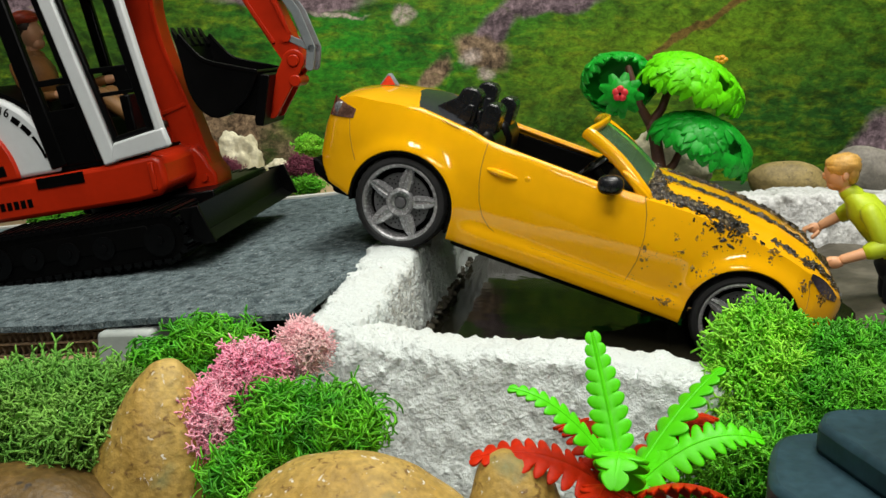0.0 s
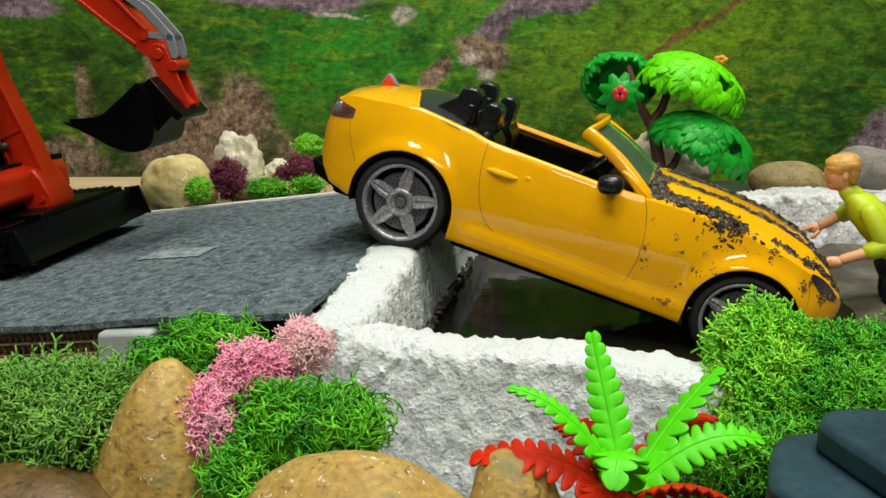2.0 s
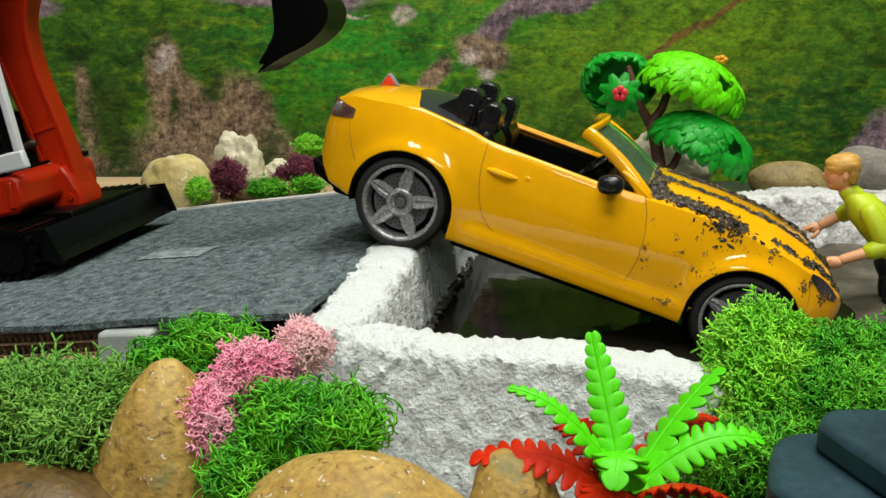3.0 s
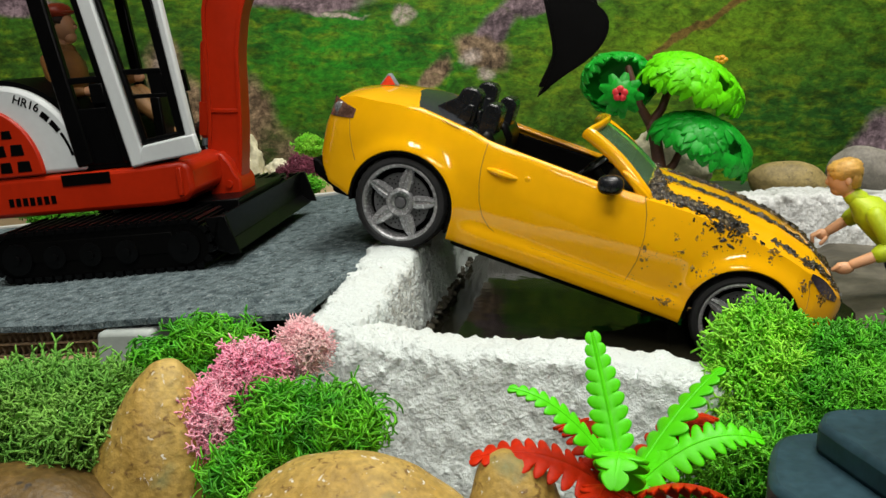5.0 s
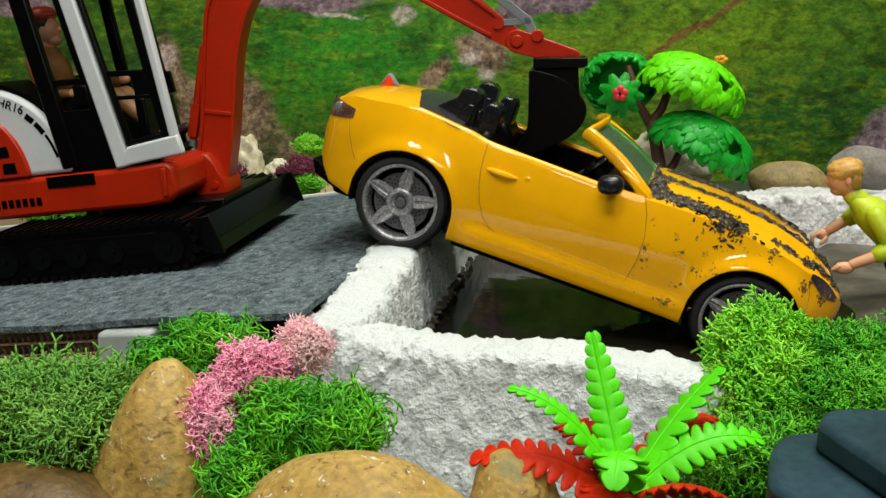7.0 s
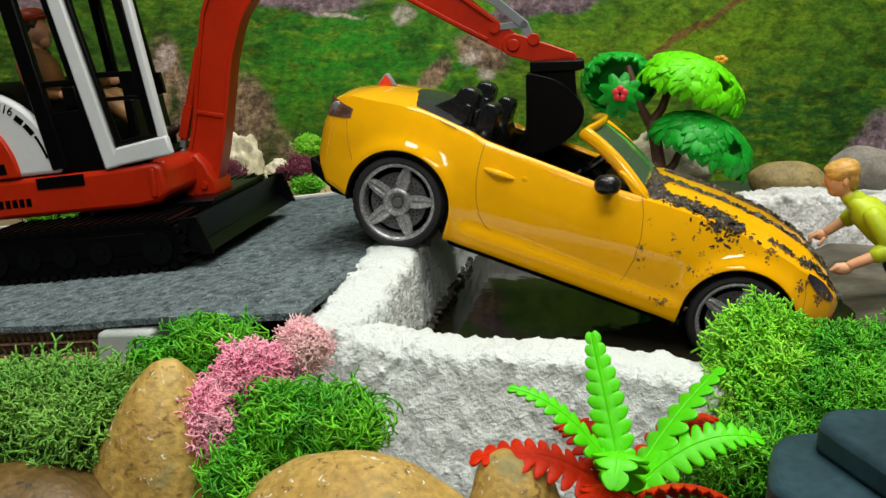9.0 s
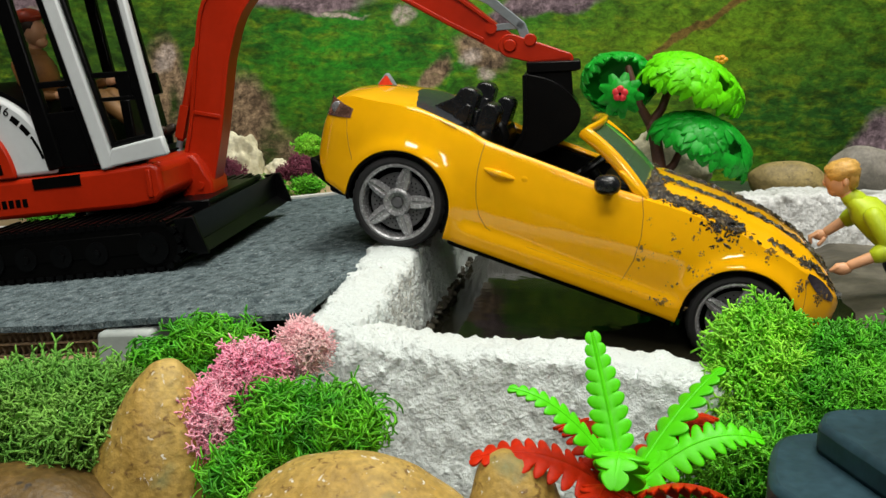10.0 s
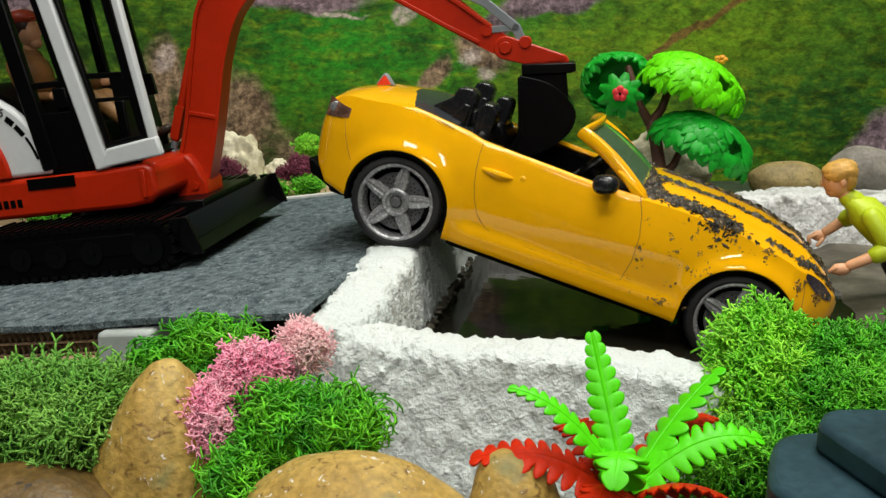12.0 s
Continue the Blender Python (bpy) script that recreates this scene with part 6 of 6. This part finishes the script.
moss("moss_clump", [((-0.2800, 0.712, 0.0910), (0.0135, 0.009, 0.0060), 1.0), ((-0.2960, 0.714, 0.0840), (0.009, 0.008, 0.0050), 0.4)], MOSS_V, "wine red moss behind the road", 10, 420, 0.008, thick=0.0006, core=MOSS_V)
moss("moss_clump", [((-0.2835, 0.736, 0.1060), (0.0110, 0.009, 0.0080), 1.0)], MOSS_R, "round bright green moss ball", 11, 600, 0.005, thick=0.0006)
moss("moss_clump", [((-0.3000, 0.690, 0.0770), (0.0160, 0.007, 0.0045), 1.0), ((-0.2720, 0.700, 0.0800), (0.0130, 0.007, 0.0045), 0.7)], MOSS_B, "low bright green moss along the road edge", 12, 700, 0.008, thick=0.0006, curl=1.0)
moss("moss_clump", [((-0.4650, 0.660, 0.0550), (0.040, 0.010, 0.0080), 1.0)], MOSS_B, "low green moss at the far board", 13, 500, 0.008)


# ---- plastic ferns ----
def frond(name, base, tip, rise, width, mat, parent, lobes=11, roll=0.0, label=""):
    """A toothed frond that bows from base to tip."""
    b, t = Vector(base), Vector(tip)
    along = t - b
    side = along.cross(Vector((0, 0, 1)))
    side = (side if side.length > 1e-6 else Vector((1, 0, 0))).normalized()
    up = side.cross(along).normalized()
    side = (side * math.cos(radians(roll)) + up * math.sin(radians(roll))).normalized()
    rows = []
    n = lobes * 8
    for i in range(n + 1):
        k = i / n
        p = b + along * k + Vector((0, 0, 1)) * rise * 4 * k * (1 - k)
        swell = math.sin(math.pi * ((k * lobes) % 1.0))
        tooth = 0.02 + 0.98 * swell ** 0.5
        full = width * (math.sin(math.pi * (0.12 + 0.80 * k)) ** 0.6 * (1.15 - 0.55 * k))
        sag = side.cross(along).normalized()
        row = []
        for f in (-1, -0.85, -0.68, -0.5, -0.3, -0.07, 0, 0.07, 0.3, 0.5, 0.68, 0.85, 1):
            e = abs(f)
            w = full * (e * 0.70 if e <= 0.5 else 0.35 + (e - 0.5) * 1.30 * tooth)
            puff = 0.00020 * swell * min(1.0, e * 2.5) + (0.00025 if f == 0 else 0.0)
            row.append(p + side * math.copysign(w, f) + along * (0.05 * w / width) + sag * (puff - e * w * 0.22))
        rows.append(row)
    ob = part(name, Shape().grid(rows), mat, parent, label, smooth=30)
    sol = ob.modifiers.new("thick", "SOLIDIFY")
    sol.thickness = 0.0011
    bev = ob.modifiers.new("edge", "BEVEL")
    bev.width, bev.segments, bev.limit_method = 0.0003, 1, "ANGLE"
    return ob


def ferns():
    g = thing("green_fern", "bright green plastic fern standing before the pool wall", "toy fern")
    c = (-0.0065, 0.281, 0.0600)
    frond("frond", c, (-0.0196, 0.304, 0.1019), 0.001, 0.0066, FERN_G, g, 11, 20)
    frond("frond", c, (-0.0434, 0.280, 0.0896), 0.007, 0.0054, FERN_G, g, 11, 22)
    frond("frond", (-0.005, 0.281, 0.0600), (0.0231, 0.311, 0.0910), 0.004, 0.0076, FERN_G, g, 9, 10)
    frond("frond", (-0.004, 0.279, 0.0590), (0.0357, 0.294, 0.0739), 0.008, 0.0076, FERN_G, g, 11, -35)
    frond("frond", (-0.0065, 0.280, 0.0600), (-0.0085, 0.253, 0.0720), 0.012, 0.0095, FERN_G, g, 6, 0)
    part("stem", Shape().tube([(-0.008, 0.278, 0.012), (-0.008, 0.278, 0.060)], [0.004, 0.003], 8), FERN_G, g)
    r = thing("red_fern", "red plastic fern spreading low under the green one", "toy fern")
    c = (-0.0065, 0.282, 0.0540)
    frond("frond", c, (-0.0550, 0.277, 0.0655), 0.008, 0.0095, FERN_R, r, 11, 22)
    frond("frond", c, (0.0340, 0.274, 0.0560), 0.009, 0.0125, FERN_R, r, 11, 30)
    frond("frond", c, (-0.0300, 0.306, 0.0670), 0.010, 0.0095, FERN_R, r, 9, 10)
    frond("frond", c, (0.0220, 0.318, 0.0705), 0.009, 0.0095, FERN_R, r, 9, 0)
    frond("frond", c, (-0.0160, 0.255, 0.0560), 0.010, 0.0090, FERN_R, r, 8, 0)
    part("stem", Shape().tube([(-0.006, 0.282, 0.012), (-0.006, 0.280, 0.050)], [0.006, 0.004], 8), FERN_R, r)


ferns()


# ---- slate-blue stepped piece ----
def stepped_piece():
    t = thing("stepped_platform", "slate-blue moulded plastic platform in rounded steps", "toy platform")

    def rounded(corners):
        for _ in range(3):
            out = []
            for (ax, ay), (bx, by) in zip(corners, corners[1:] + corners[:1]):
                out += [(ax * 0.78 + bx * 0.22, ay * 0.78 + by * 0.22), (ax * 0.22 + bx * 0.78, ay * 0.22 + by * 0.78)]
            corners = out
        return corners
    lower = [(0.0395, 0.299), (0.0345, 0.270), (0.0355, 0.258), (0.0630, 0.2305), (0.120, 0.225), (0.130, 0.290), (0.110, 0.318), (0.060, 0.307)]
    upper = [(0.0545, 0.3005), (0.0500, 0.288), (0.0520, 0.2825), (0.0800, 0.2260), (0.118, 0.232), (0.122, 0.290), (0.105, 0.312), (0.073, 0.3045)]
    part("lower_step", Shape().plate(rounded(lower), 0.012, 0.0745), SLATE, t, "lower rounded step", bevel=0.0022)
    part("upper_step", Shape().plate(rounded(upper), 0.0740, 0.0842), SLATE, t, "upper rounded step", bevel=0.0022)


stepped_piece()


# ---- what moves ----
DIG = [
    # seconds, place along the road, nose-up, boom, arm, bucket (degrees), reach of the arm
    (0, -0.2920, 10.0, 78.7, -69.2, -106.5, 0.1070),
    (0.5, -0.3460, 6.5, 82.5, -67.8, -106.5, 0.1111),
    (1, -0.3912, 6.5, 84.5, -65.4, -107.5, 0.1117),
    (1.5, -0.4022, 6.5, 84.5, -65.7, -103.5, 0.1125),
    (1.7, -0.4025, 6.5, 84.5, -56.5, -86.5, 0.1131),
    (2, -0.4025, 6.5, 84.5, -46.9, -52.5, 0.1118),
    (2.2, -0.4020, 6.5, 84.5, -35.8, -32.5, 0.1108),
    (2.5, -0.4010, 6.5, 84.0, -28.2, -16.5, 0.1128),
    (3, -0.3828, 6.5, 79.0, -15.0, 1.5, 0.1165),
    (3.2, -0.3635, 6.5, 77.5, -14.1, 3.5, 0.1084),
    (4.8, -0.2798, 6.0, 61.1, -15.6, 10.5, 0.1095),
    (5, -0.2798, 6.0, 61.1, -20.7, 10.5, 0.1120),
    (5.5, -0.2803, 6.1, 61.1, -20.6, 10.5, 0.1124),
    (6, -0.2804, 6.2, 59.5, -29.4, 9.5, 0.1134),
    (6.5, -0.2838, 6.4, 57.5, -32.7, -6.5, 0.1117),
    (7, -0.2885, 6.5, 54.5, -36.7, -2.5, 0.1146),
    (9, -0.2948, 6.7, 52.0, -36.4, -1.5, 0.1128),
    (10, -0.2971, 6.8, 51.5, -36.4, -1.5, 0.1122),
    (11, -0.2991, 6.9, 51.5, -36.4, -1.5, 0.1129),
    (12, -0.3003, 6.9, 51.0, -36.7, -1.5, 0.1121),
]


def ride(x, tilt, lift=0.0):
    return pose(x, 0.507, road_height(x) + 0.0012 + lift, 0, -tilt, 6.0)


def motions():
    walk(EXC, [(t, ride(x, p, 0.002 if t == 0 else 0)) for t, x, p, b, a, k, g in DIG])
    walk(DRIVER, [(t, ride(x, p, 0.002 if t == 0 else 0)) for t, x, p, b, a, k, g in DIG])
    pin = Vector((0.0370, -0.002, 0.0334))
    foot = Vector((0.0275, -0.002, 0.0520))
    booms, cyls, arms, buckets = [], [], [], []
    for t, x, p, b, a, k, g in DIG:
        tip = pin + Vector((math.cos(radians(b)), 0, math.sin(radians(b)))) * 0.16
        end = tip + Vector((math.cos(radians(a)), 0, math.sin(radians(a)))) * g
        root = tip + Vector((math.cos(radians(a)), 0, math.sin(radians(a)))) * (g - 0.1046)
        lug = pin + Vector((math.cos(radians(b + 29.3)), 0, math.sin(radians(b + 29.3)))) * 0.0777
        booms.append((t, pose(*pin, 0, -b, 0)))
        cyls.append((t, pose(foot.x, foot.y - 0.0030, foot.z, 0, -math.degrees(math.atan2(lug.z - foot.z, lug.x - foot.x)), 0)))
        arms.append((t, pose(*root, 0, -a, 0)))
        buckets.append((t, pose(*end, 0, -k, 0)))
    walk(BOOM, booms)
    walk(CYLINDER, cyls)
    walk(ARM, arms)
    walk(BUCKET, buckets)
    base = pose(-0.1262, 0.4985, 0.1168, 0, 17.1, 0) @ pose(0, 0, -0.024)
    walk(CAR, [(t, pose(d, 0, -d * 0.02) @ base) for t, d in ((0, 0), (7.0, 0), (7.4, -0.0002), (8.6, -0.0014), (9.0, -0.0015), (10.5, -0.0015), (11.0, -0.0018), (11.5, -0.0023), (12.0, -0.0023))])
    stand = (0.1283, 0.552, 0.042)
    walk(ONLOOKER, [(t, pose(stand[0] + d, stand[1], stand[2], 0, r, 0)) for t, d, r in ((0, 0, 0), (3.0, 0, 0), (3.4, 0.0002, -0.5), (4.6, 0.0075, -4), (5.0, 0.008, -4.5), (7.0, 0.008, -4.5), (8.8, 0.0075, -5.2), (10.5, 0.0075, -5.2), (11.5, 0.0072, -5.8), (12.0, 0.0072, -5.8))])


motions()
